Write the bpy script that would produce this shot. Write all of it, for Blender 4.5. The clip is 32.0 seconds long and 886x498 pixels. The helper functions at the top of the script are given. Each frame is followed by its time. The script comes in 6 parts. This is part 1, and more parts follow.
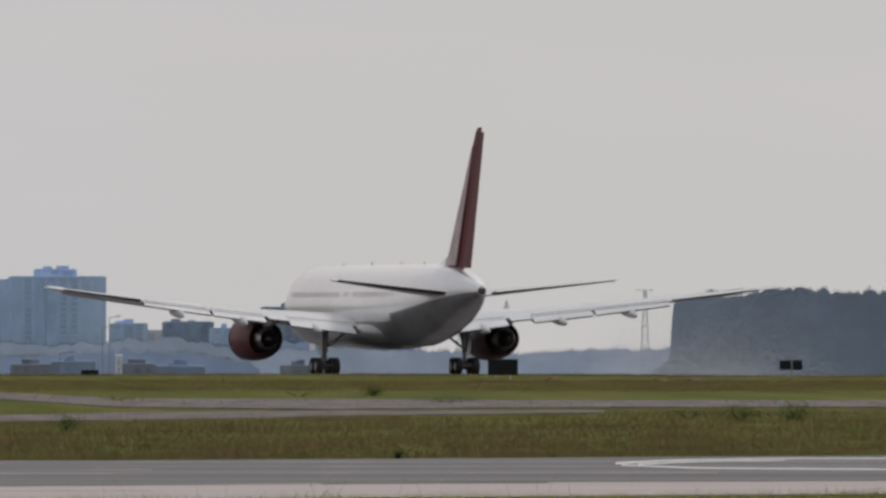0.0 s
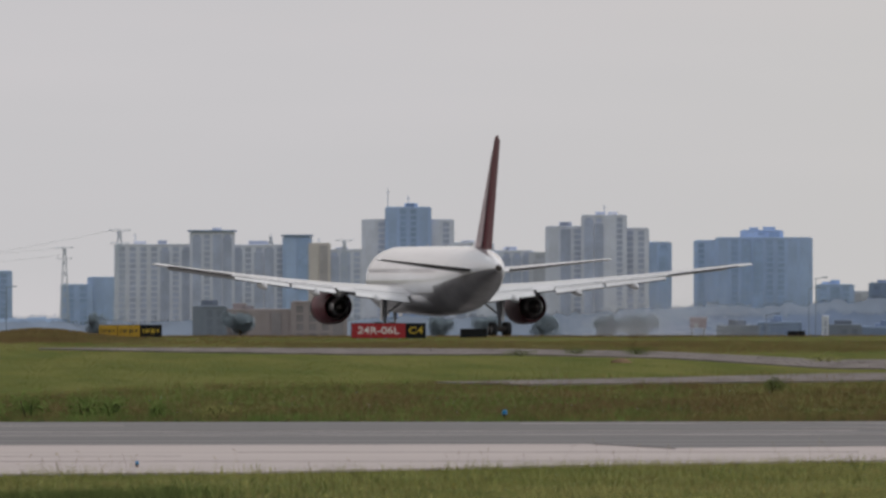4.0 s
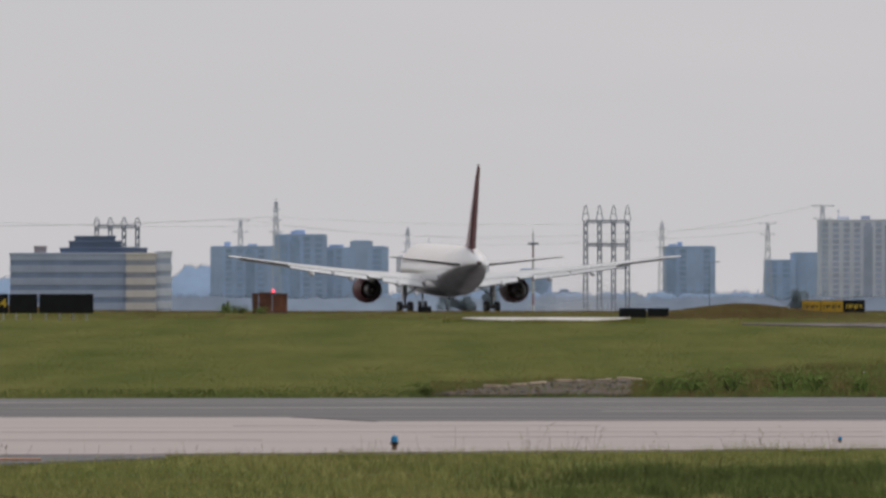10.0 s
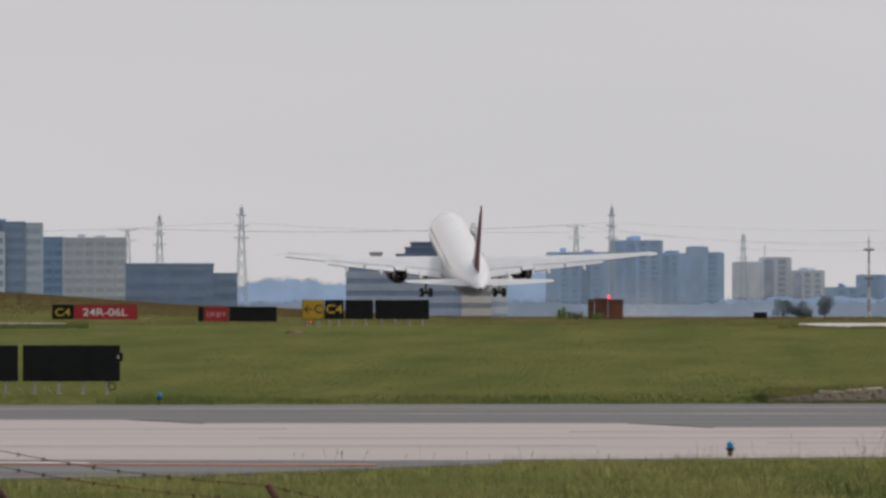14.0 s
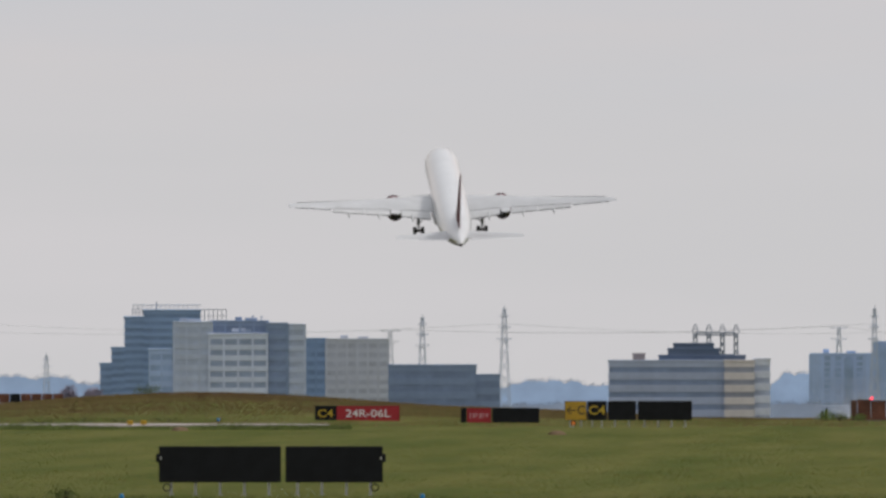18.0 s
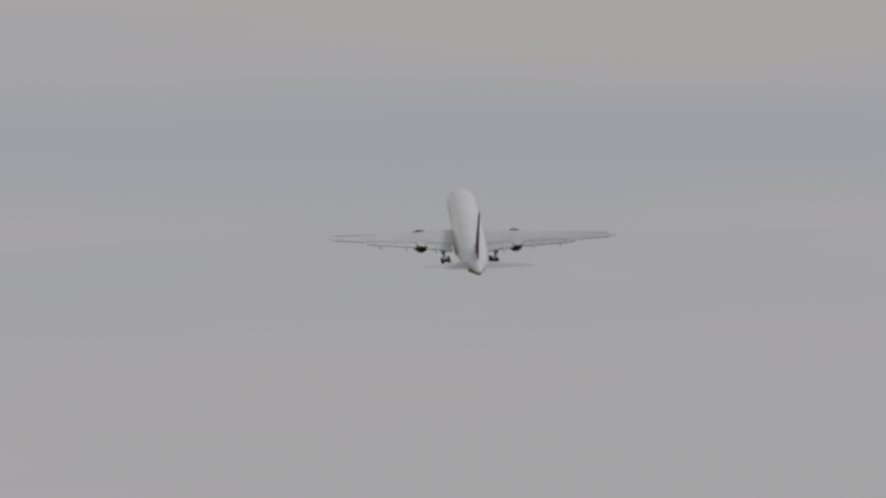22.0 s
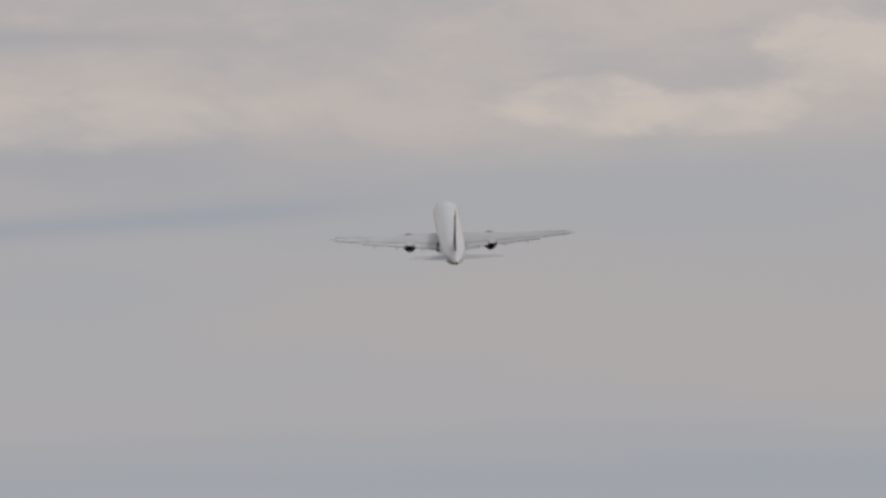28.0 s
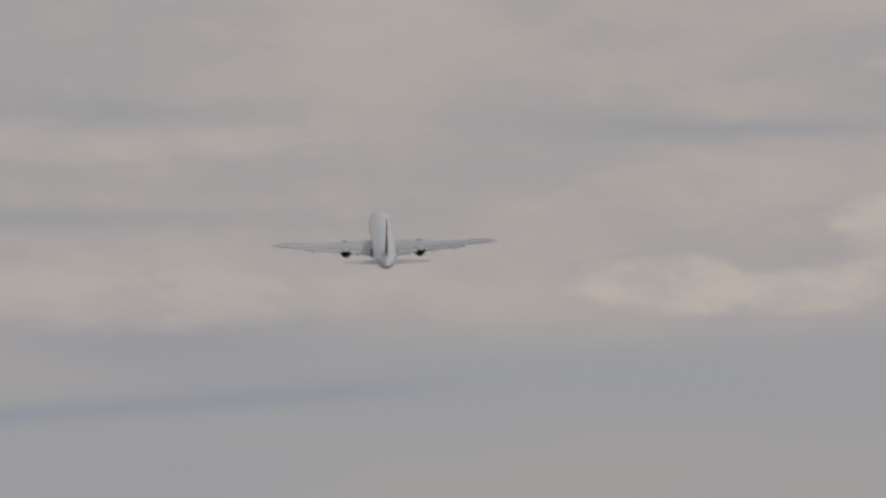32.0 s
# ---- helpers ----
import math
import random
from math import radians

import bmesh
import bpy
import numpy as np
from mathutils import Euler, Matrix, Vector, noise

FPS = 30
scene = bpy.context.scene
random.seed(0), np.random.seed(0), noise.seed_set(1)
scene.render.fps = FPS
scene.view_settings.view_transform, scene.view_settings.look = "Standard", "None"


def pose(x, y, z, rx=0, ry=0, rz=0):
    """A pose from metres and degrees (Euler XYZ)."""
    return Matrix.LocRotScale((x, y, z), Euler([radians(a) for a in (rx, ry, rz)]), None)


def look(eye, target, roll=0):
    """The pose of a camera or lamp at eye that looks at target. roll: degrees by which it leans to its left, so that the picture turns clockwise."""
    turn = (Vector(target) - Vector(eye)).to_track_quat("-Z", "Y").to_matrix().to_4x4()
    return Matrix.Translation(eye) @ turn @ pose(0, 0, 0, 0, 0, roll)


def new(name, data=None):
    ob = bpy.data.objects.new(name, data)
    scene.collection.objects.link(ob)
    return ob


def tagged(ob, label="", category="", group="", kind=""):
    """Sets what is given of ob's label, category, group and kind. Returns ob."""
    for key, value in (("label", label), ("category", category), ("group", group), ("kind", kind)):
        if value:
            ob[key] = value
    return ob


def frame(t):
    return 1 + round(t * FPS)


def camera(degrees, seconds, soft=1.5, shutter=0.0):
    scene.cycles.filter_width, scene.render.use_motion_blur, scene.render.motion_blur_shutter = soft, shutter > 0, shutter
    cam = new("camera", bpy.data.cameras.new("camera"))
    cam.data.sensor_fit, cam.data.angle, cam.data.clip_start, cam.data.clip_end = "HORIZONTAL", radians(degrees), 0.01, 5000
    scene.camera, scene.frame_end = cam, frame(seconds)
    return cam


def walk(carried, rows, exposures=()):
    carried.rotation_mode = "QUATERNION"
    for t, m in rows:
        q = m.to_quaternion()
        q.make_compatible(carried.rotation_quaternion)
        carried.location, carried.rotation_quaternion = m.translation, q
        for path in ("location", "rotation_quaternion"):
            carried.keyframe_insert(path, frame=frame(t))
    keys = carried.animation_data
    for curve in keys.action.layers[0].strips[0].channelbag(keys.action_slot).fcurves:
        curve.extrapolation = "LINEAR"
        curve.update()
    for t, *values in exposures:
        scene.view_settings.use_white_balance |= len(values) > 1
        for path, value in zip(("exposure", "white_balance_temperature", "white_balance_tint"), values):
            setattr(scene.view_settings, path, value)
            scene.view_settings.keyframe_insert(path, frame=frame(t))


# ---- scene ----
# ---- camera ----
cam = camera(3.4, 32.0, soft=2.9)
EXPOSURES = [(t, stops, 6530, 10.2 if 16 < t < 26 else 11) for t, stops in [(0.0, 0.08), (3.0, 0.11), (10.0, 0.13), (16.0, 0.19), (18.2, 0.2), (19.0, 0.05), (20.0, -0.39), (21.0, -0.49), (22.0, -0.48), (25.5, -0.4), (28.0, -0.385), (30.0, -0.38), (31.0, -0.455), (32.0, -0.64)]]
walk(cam, [
    (0.0, pose(0, 0, 4.5, 90.2581, 0, -5.0550)),
    (0.5, pose(0, 0, 4.5, 90.2668, 0, -4.6450)),
    (1.0, pose(0, 0, 4.5, 90.2711, 0, -4.2351)),
    (1.5, pose(0, 0, 4.5, 90.2570, 0, -3.8121)),
    (2.0, pose(0, 0, 4.5, 90.1507, 0, -3.5410)),
    (2.5, pose(0, 0, 4.5, 90.0748, 0, -3.2634)),
    (3.0, pose(0, 0, 4.5, 90.0325, 0, -2.9922)),
    (3.5, pose(0, 0, 4.5, 90.0824, 0, -2.6419)),
    (4.0, pose(0, 0, 4.5, 90.1085, 0, -2.3437)),
    (4.5, pose(0, 0, 4.5, 90.1323, 0, -2.0096)),
    (6.5, pose(0, 0, 4.5, 90.1367, 0, -1.0791)),
    (7.0, pose(0, 0, 4.5, 90.1247, 0, -0.7971)),
    (7.5, pose(0, 0, 4.5, 90.1052, 0, -0.5694)),
    (8.0, pose(0, 0, 4.5, 90.0770, 0, -0.3590)),
    (8.5, pose(0, 0, 4.5, 90.0445, 0, -0.1844)),
    (9.0, pose(0, 0, 4.5, 90.0195, 0, 0.0000)),
    (9.5, pose(0, 0, 4.5, 90.0141, 0, 0.1724)),
    (10.0, pose(0, 0, 4.5, 90.0141, 0, 0.3546)),
    (10.5, pose(0, 0, 4.5, 90.0206, 0, 0.5152)),
    (11.0, pose(0, 0, 4.5, 90.0228, 0, 0.6843)),
    (11.5, pose(0, 0, 4.5, 90.0206, 0, 0.7993)),
    (12.0, pose(0, 0, 4.5, 90.0163, 0, 0.9208)),
    (12.5, pose(0, 0, 4.5, 90.0195, 0, 1.0552)),
    (13.0, pose(0, 0, 4.5, 90.0206, 0, 1.2743)),
    (13.5, pose(0, 0, 4.5, 90.0260, 0, 1.4609)),
    (14.0, pose(0, 0, 4.5, 90.0369, 0, 1.6431)),
    (14.5, pose(0, 0, 4.5, 90.0466, 0, 1.7971)),
    (16.5, pose(0, 0, 4.5, 90.1182, 0, 2.1528)),
    (17.0, pose(0, 0, 4.5, 90.1432, 0, 2.2200)),
    (17.5, pose(0, 0, 4.5, 90.1833, 0, 2.3860)),
    (18.0, pose(0, 0, 4.5, 90.4251, 0, 2.6517)),
    (18.5, pose(0, 0, 4.5, 90.6941, 0, 2.8447)),
    (19.0, pose(0, 0, 4.5, 90.9023, 0, 2.9760)),
    (19.5, pose(0, 0, 4.5, 91.0346, 0, 3.0215)),
    (20.0, pose(0, 0, 4.5, 91.1648, 0, 3.0389)),
    (20.5, pose(0, 0, 4.5, 91.2849, 0, 3.0597)),
    (21.0, pose(0, 0, 4.5, 91.4001, 0, 3.2003)),
    (21.5, pose(0, 0, 4.5, 91.5148, 0, 3.3979)),
    (22.0, pose(0, 0, 4.5, 91.6051, 0, 3.5482)),
    (22.5, pose(0, 0, 4.5, 91.8033, 0, 3.6143)),
    (23.0, pose(0, 0, 4.5, 91.9858, 0, 3.7244)),
    (23.5, pose(0, 0, 4.5, 92.0571, 0, 3.8002)),
    (24.0, pose(0, 0, 4.5, 92.1083, 0, 3.8874)),
    (24.5, pose(0, 0, 4.5, 92.2002, 0, 3.9989)),
    (25.0, pose(0, 0, 4.5, 92.3632, 0, 4.1326)),
    (25.5, pose(0, 0, 4.5, 92.5234, 0, 4.2646)),
    (27.5, pose(0, 0, 4.5, 92.8943, 0, 4.5286)),
    (28.0, pose(0, 0, 4.5, 92.9131, 0, 4.5156)),
    (28.5, pose(0, 0, 4.5, 92.9334, 0, 4.5290)),
    (29.0, pose(0, 0, 4.5, 92.9922, 0, 4.5625)),
    (29.5, pose(0, 0, 4.5, 93.0722, 0, 4.5878)),
    (30.0, pose(0, 0, 4.5, 93.2146, 0, 4.6201)),
    (30.5, pose(0, 0, 4.5, 93.3477, 0, 4.6767)),
    (31.0, pose(0, 0, 4.5, 93.4651, 0, 4.7469)),
    (31.5, pose(0, 0, 4.5, 93.5407, 0, 4.7937)),
    (32.0, pose(0, 0, 4.5, 93.6028, 0, 4.8149)),
], exposures=EXPOSURES)

# ---- plan: the eye stands at (0, 0, EYE); things are placed to fit its view, bearings as u, drops below eye level as v, both in 1/FOC radians
FOC, EYE = 26415.0, 4.5
U0, V0 = 784.0, 450.0


def at(u, v, d):
    """The place at bearing u, drop v and level distance d."""
    a = (u - U0) / FOC
    return Vector((d * math.sin(a), d * math.cos(a), EYE - (v - V0) / FOC * d))


PROFILE_D = (0, 60, 132, 250, 464, 840, 900, 945, 1050, 1500, 1700, 1750, 2500, 4900, 5200)
PROFILE_Z = (2.9, 2.4, 1.5, 0.0, 0.0, 0.78, 0.82, 0.726, 0.326, -1.548, -2.322, -2.589, -6.1, -17.02, -18.2)
MOUNDS = ((-870, 330, 1010, 60, 1.7), (1150, 80, 882, 14, 0.58), (2900, 500, 900, 30, 0.15), (-250, 120, 1000, 40, 0.25))


def terrain(x, y):
    x, y = np.asarray(x, float), np.asarray(y, float)
    d, u = np.hypot(x, y), np.arctan2(x, y) * FOC + U0
    z = np.interp(d, PROFILE_D, PROFILE_Z)
    for mu, su, md, sd, amp in MOUNDS:
        z = z + amp * np.exp(-((u - mu) / su) ** 2 / 2 - ((d - md) / sd) ** 2 / 2)
    return z


def on_ground(u, d, lift=0.0):
    p = at(u, V0, d)
    p.z = float(terrain(p.x, p.y)) + lift
    return p


def facing(p, turn=0.0):
    """A pose at p whose -Y side faces the eye."""
    return pose(p.x, p.y, p.z, 0, 0, -math.degrees(math.atan2(p.x, p.y)) + turn)


# ---- world and sun ----
SUN_EL, SUN_AZ = 50.0, 70.0
world = bpy.data.worlds.new("overcast_sky")
scene.world = world
world.use_nodes = True


def sky_nodes():
    nt = world.node_tree
    nt.nodes.clear()
    n, link = nt.nodes.new, nt.links.new

    def math_node(op, a, b=None, c=None):
        m = n("ShaderNodeMath")
        m.operation = op
        for i, val in enumerate((a, b, c)):
            if val is None:
                continue
            if isinstance(val, (int, float)):
                m.inputs[i].default_value = val
            else:
                link(val, m.inputs[i])
        return m.outputs[0]

    def noise_at(vec, scale, detail, rough=0.55, distortion=0.0):
        t = n("ShaderNodeTexNoise")
        t.inputs["Scale"].default_value, t.inputs["Detail"].default_value = scale, detail
        t.inputs["Roughness"].default_value, t.inputs["Distortion"].default_value = rough, distortion
        link(vec, t.inputs["Vector"])
        return t.outputs["Fac"]

    def mix(fac, a, b):
        m = n("ShaderNodeMix")
        m.data_type = "RGBA"
        for sock, val in ((m.inputs[0], fac), (m.inputs[6], a), (m.inputs[7], b)):
            if isinstance(val, (int, float)):
                sock.default_value = val
            elif isinstance(val, tuple):
                sock.default_value = (*val, 1)
            else:
                link(val, sock)
        return m.outputs[2]

    co = n("ShaderNodeTexCoord").outputs["Generated"]
    sep = n("ShaderNodeSeparateXYZ")
    link(co, sep.inputs[0])
    el = math_node("MULTIPLY", math_node("ARCSINE", sep.outputs[2]), 57.29578)
    az = math_node("MULTIPLY", math_node("ARCTAN2", sep.outputs[0], sep.outputs[1]), 57.29578)
    flat = n("ShaderNodeCombineXYZ")
    link(math_node("MULTIPLY", az, 0.14), flat.inputs[0])
    link(el, flat.inputs[1])
    puff = n("ShaderNodeCombineXYZ")
    link(math_node("MULTIPLY", az, 0.45), puff.inputs[0])
    link(el, puff.inputs[1])
    # layers of thin cloud: grey with warm and bluish streaks above the hazy horizon
    def ramp(x, lo, hi):
        r = n("ShaderNodeMapRange")
        r.interpolation_type = "SMOOTHSTEP"
        r.inputs[1].default_value, r.inputs[2].default_value = lo, hi
        link(x, r.inputs[0])
        return r.outputs[0]
    def gauss(x, mid, width):
        q = math_node("DIVIDE", math_node("SUBTRACT", x, mid), width)
        return math_node("EXPONENT", math_node("MULTIPLY", math_node("MULTIPLY", q, q), -0.5))

    def times(*xs):
        out = xs[0]
        for x in xs[1:]:
            out = math_node("MULTIPLY", out, x)
        return out

    wob = math_node("SUBTRACT", noise_at(flat.outputs[0], 1.6, 4), 0.5)
    el_w = math_node("MULTIPLY_ADD", wob, 0.30, el)
    low_noise = ramp(noise_at(flat.outputs[0], 0.9, 4), 0.38, 0.66)
    haze = mix(low_noise, (0.514, 0.511, 0.526), (0.545, 0.533, 0.55))
    streak = ramp(noise_at(flat.outputs[0], 1.1, 5, 0.55), 0.36, 0.64)
    upper = mix(streak, (0.494, 0.502, 0.532), (0.540, 0.516, 0.526))
    seen = mix(ramp(el, 0.7, 1.5), haze, upper)
    # warmer, yellowish haze towards the right of the view
    seen = mix(times(ramp(az, 1.5, 5.5), math_node("SUBTRACT", 1.0, ramp(el, 1.0, 2.0)), 0.42), seen, (0.545, 0.535, 0.497))
    # a bluish gap between the layers
    seen = mix(times(gauss(el_w, 2.02, 0.13), 0.6), seen, (0.425, 0.475, 0.535))
    # pinkish light between the gap and the deck
    drift = ramp(noise_at(flat.outputs[0], 0.75, 4, 0.5, 0.3), 0.40, 0.60)
    seen = mix(times(ramp(el, 2.15, 2.5), 0.65), seen, mix(drift, (0.498, 0.512, 0.540), (0.566, 0.526, 0.512)))
    # the edge of a higher deck, rising slowly to the right, with a blue slit under it
    edge = math_node("SUBTRACT", math_node("MULTIPLY_ADD", wob, 0.10, el), math_node("MULTIPLY_ADD", math_node("ADD", az, 6.2), 0.075, 2.99))
    deck = ramp(edge, 0.0, 0.30)
    billow = noise_at(puff.outputs[0], 1.9, 8, 0.55, 0.15)
    cream = mix(ramp(billow, 0.36, 0.66), (0.56, 0.533, 0.536), (0.675, 0.605, 0.565))
    seen = mix(times(deck, 0.9), seen, cream)
    curl = noise_at(puff.outputs[0], 6.5, 8, 0.6, 0.3)
    seen = mix(times(deck, ramp(curl, 0.5, 0.72), 0.35), seen, (0.69, 0.625, 0.575))
    seen = mix(times(deck, ramp(math_node("SUBTRACT", 1.0, curl), 0.52, 0.72), 0.35), seen, (0.515, 0.505, 0.52))
    # a bluish-grey shaded bank under the deck
    shade_bank = times(gauss(az, -6.05, 0.75), gauss(math_node("MULTIPLY_ADD", wob, 0.25, el), 3.25, 0.12))
    seen = mix(times(shade_bank, 0.85), seen, (0.468, 0.474, 0.512))
    slit = times(gauss(edge, -0.015, 0.032), ramp(math_node("MULTIPLY", az, -1.0), 4.4, 5.4))
    seen = mix(times(slit, 0.65), seen, (0.40, 0.44, 0.51))
    # heaped clouds lit on their tops
    for ca, ce, wa, we, amount in ((-3.98, 3.47, 0.36, 0.10, 1.0), (-3.5, 3.45, 0.30, 0.09, 0.9), (-2.98, 3.68, 0.27, 0.13, 1.0), (-6.1, 3.42, 0.9, 0.10, 0.5), (-5.9, 4.05, 0.7, 0.10, 0.5), (-2.9, 4.33, 0.25, 0.06, 0.6)):
        lump = math_node("MULTIPLY_ADD", math_node("SUBTRACT", noise_at(puff.outputs[0], 6.0, 9, 0.62, 0.3), 0.5), 1.45, math_node("MULTIPLY", times(gauss(az, ca, wa), gauss(el, ce, we)), 1.2))
        seen = mix(times(ramp(lump, 0.45, 0.90), amount, gauss(el, ce, we * 1.7), math_node("MULTIPLY_ADD", ramp(curl, 0.36, 0.66), 0.55, 0.45)), seen, (0.748, 0.675, 0.612))
    for ca, ce, wa, we in ((-6.0, 4.1, 0.5, 0.05), (-3.7, 4.08, 0.5, 0.035), (-6.3, 3.72, 0.6, 0.03)):
        seen = mix(times(gauss(az, ca, wa), gauss(el_w, ce, we), 0.7), seen, (0.45, 0.46, 0.50))
    dome = mix(ramp(el, 8.0, 30.0), seen, mix(streak, (0.42, 0.46, 0.52), (0.55, 0.55, 0.55)))
    sky = n("ShaderNodeTexSky")
    sky.sky_type, sky.sun_disc = "NISHITA", False
    sky.sun_elevation, sky.sun_rotation = radians(SUN_EL), radians(SUN_AZ)
    clear = n("ShaderNodeBackground")
    link(sky.outputs[0], clear.inputs[0])
    clear.inputs[1].default_value = 0.1
    cloud = n("ShaderNodeBackground")
    link(dome, cloud.inputs[0])
    cloud.inputs[1].default_value = 1.0
    both = n("ShaderNodeMixShader")
    both.inputs[0].default_value = 0.96
    link(clear.outputs[0], both.inputs[1])
    link(cloud.outputs[0], both.inputs[2])
    link(both.outputs[0], n("ShaderNodeOutputWorld").inputs[0])


sky_nodes()
sun = new("sun", bpy.data.lights.new("sun", "SUN"))
sun.data.energy, sun.data.angle, sun.data.color = 1.58, radians(10), (1.0, 0.96, 0.91)
_a, _e = radians(SUN_AZ), radians(SUN_EL)
sun.matrix_world = look((math.sin(_a) * math.cos(_e) * 100, math.cos(_a) * math.cos(_e) * 100, math.sin(_e) * 100), (0, 0, 0))


# ---- materials ----
def mat(name, color, rough=0.6, metal=0.0, spread=0.12, scale=1.0, fine=12.0, bump=0.0, stretch=(1, 1, 1), second=None, island=0.0, each=0.0, spec=0.5, soft_up=0.0, coat=0.0):
    """A surface with colour variation at two scales, in metres of the thing's own space."""
    m = bpy.data.materials.new(name)
    m.use_nodes = True
    nt = m.node_tree
    n, link = nt.nodes.new, nt.links.new
    b = nt.nodes["Principled BSDF"]
    b.inputs["Roughness"].default_value, b.inputs["Metallic"].default_value = rough, metal
    b.inputs["Specular IOR Level"].default_value = spec
    b.inputs["Coat Weight"].default_value, b.inputs["Coat Roughness"].default_value = coat, 0.12
    tex = n("ShaderNodeTexCoord")
    mp = n("ShaderNodeMapping")
    mp.inputs["Scale"].default_value = stretch
    link(tex.outputs["Object"], mp.inputs[0])
    big, small = n("ShaderNodeTexNoise"), n("ShaderNodeTexNoise")
    for t, s, d in ((big, scale, 3), (small, fine, 4)):
        t.inputs["Scale"].default_value, t.inputs["Detail"].default_value = s, d
        link(mp.outputs[0], t.inputs["Vector"])
    r = n("ShaderNodeMapRange")
    r.inputs[1].default_value, r.inputs[2].default_value = 0.35, 0.65
    link(big.outputs["Fac"], r.inputs[0])
    dark = tuple(c * (1 - spread) for c in color)
    light = second or tuple(min(1, c * (1 + spread)) for c in color)
    m1 = n("ShaderNodeMix")
    m1.data_type = "RGBA"
    link(r.outputs[0], m1.inputs[0])
    m1.inputs[6].default_value, m1.inputs[7].default_value = (*dark, 1), (*light, 1)
    hsv = n("ShaderNodeHueSaturation")
    link(m1.outputs[2], hsv.inputs["Color"])
    add = n("ShaderNodeMath")
    add.operation = "MULTIPLY_ADD"
    link(small.outputs["Fac"], add.inputs[0])
    add.inputs[1].default_value, add.inputs[2].default_value = spread * 2.4, 1 - spread * 1.2
    last = add.outputs[0]
    for amount, node, out in ((island, "ShaderNodeNewGeometry", "Random Per Island"), (each, "ShaderNodeObjectInfo", "Random")):
        if amount:
            g, k = n(node), n("ShaderNodeMath")
            k.operation = "MULTIPLY_ADD"
            link(g.outputs[out], k.inputs[0])
            k.inputs[1].default_value, k.inputs[2].default_value = amount * 2, 1 - amount
            mul = n("ShaderNodeMath")
            mul.operation = "MULTIPLY"
            link(last, mul.inputs[0]), link(k.outputs[0], mul.inputs[1])
            last = mul.outputs[0]
    link(last, hsv.inputs["Value"])
    link(hsv.outputs[0], b.inputs["Base Color"])
    if soft_up:
        # blades and leaves scatter no light here; normals bent up and eyewards imitate it
        g, va = n("ShaderNodeNewGeometry"), n("ShaderNodeVectorMath")
        va.operation = "MULTIPLY_ADD"
        link(g.outputs["Normal"], va.inputs[0])
        va.inputs[1].default_value, va.inputs[2].default_value = (1 - soft_up,) * 3, (0, -0.35 * soft_up, soft_up)
        vn = n("ShaderNodeVectorMath")
        vn.operation = "NORMALIZE"
        link(va.outputs[0], vn.inputs[0])
        link(vn.outputs[0], b.inputs["Normal"])
    if bump:
        bp = n("ShaderNodeBump")
        bp.inputs["Strength"].default_value, bp.inputs["Distance"].default_value = bump, 0.02
        link(small.outputs["Fac"], bp.inputs["Height"])
        link(bp.outputs[0], b.inputs["Normal"])
    return m


def glow(name, color, strength):
    m = mat(name, color, 0.3)
    b = m.node_tree.nodes["Principled BSDF"]
    b.inputs["Emission Color"].default_value = (*color, 1)
    b.inputs["Emission Strength"].default_value = strength
    return m


WHITE = mat("white_paint", (0.74, 0.74, 0.755), 0.28, 0, 0.03, 0.25, 3, coat=0.8)
GREYPAINT = mat("light_grey_paint", (0.42, 0.43, 0.45), 0.42, 0, 0.06, 0.3, 4)
BELLYSHADE = mat("belly_shade_grey", (0.17, 0.17, 0.18), 0.3, 0, 0.22, 0.35, 2.2, coat=0.6)
EMBLEM = mat("faded_pink_grey_paint", (0.42, 0.33, 0.345), 0.5, 0, 0.2, 0.5, 3)
WINGSKIN = mat("wing_grey_paint", (0.56, 0.56, 0.57), 0.45, 0, 0.06, 0.4, 5, coat=0.8)
FLAPGREY = mat("flap_grey_paint", (0.61, 0.61, 0.615), 0.5, 0, 0.07, 0.5, 5, coat=0.8)
SHADEGREY = mat("shade_dark_grey", (0.05, 0.05, 0.053), 0.7, 0, 0.1, 0.5, 5, spec=0.15)
RED = mat("dark_red_paint", (0.112, 0.016, 0.026), 0.5, 0, 0.1, 0.4, 4, spec=0.2)
BAREMETAL = mat("bare_metal", (0.42, 0.42, 0.43), 0.35, 1.0, 0.08, 1.5, 12)
HOTMETAL = mat("burnt_metal", (0.09, 0.08, 0.075), 0.45, 0.9, 0.25, 2, 15)
STRUT = mat("gear_grey_paint", (0.25, 0.26, 0.27), 0.45, 0.2, 0.15, 2, 20)
RUBBER = mat("black_rubber", (0.022, 0.022, 0.023), 0.8, 0, 0.2, 3, 25)
DARKGLASS = mat("grey_window_glass", (0.60, 0.575, 0.58), 0.25, 0, 0.1, 2, 9)
GRASS = mat("field_soil_and_grass", (0.084, 0.104, 0.015), 0.95, 0, 0.2, 0.05, 0.3, 0.6, stretch=(5, 0.35, 1), second=(0.113, 0.113, 0.026), spec=0.05)
ASPHALT = mat("grey_asphalt", (0.138, 0.131, 0.131), 0.9, 0, 0.27, 0.25, 1.1, 0.3, stretch=(0.025, 1, 1), spec=0.25)
CONCRETE = mat("pale_concrete", (0.385, 0.335, 0.32), 0.9, 0, 0.07, 0.22, 0.9, 0.3, stretch=(0.03, 1, 1), spec=0.25)
GRAVEL = mat("grey_gravel", (0.150, 0.131, 0.124), 0.95, 0, 0.22, 0.09, 0.6, 0.6, stretch=(7, 1, 1), spec=0.1)
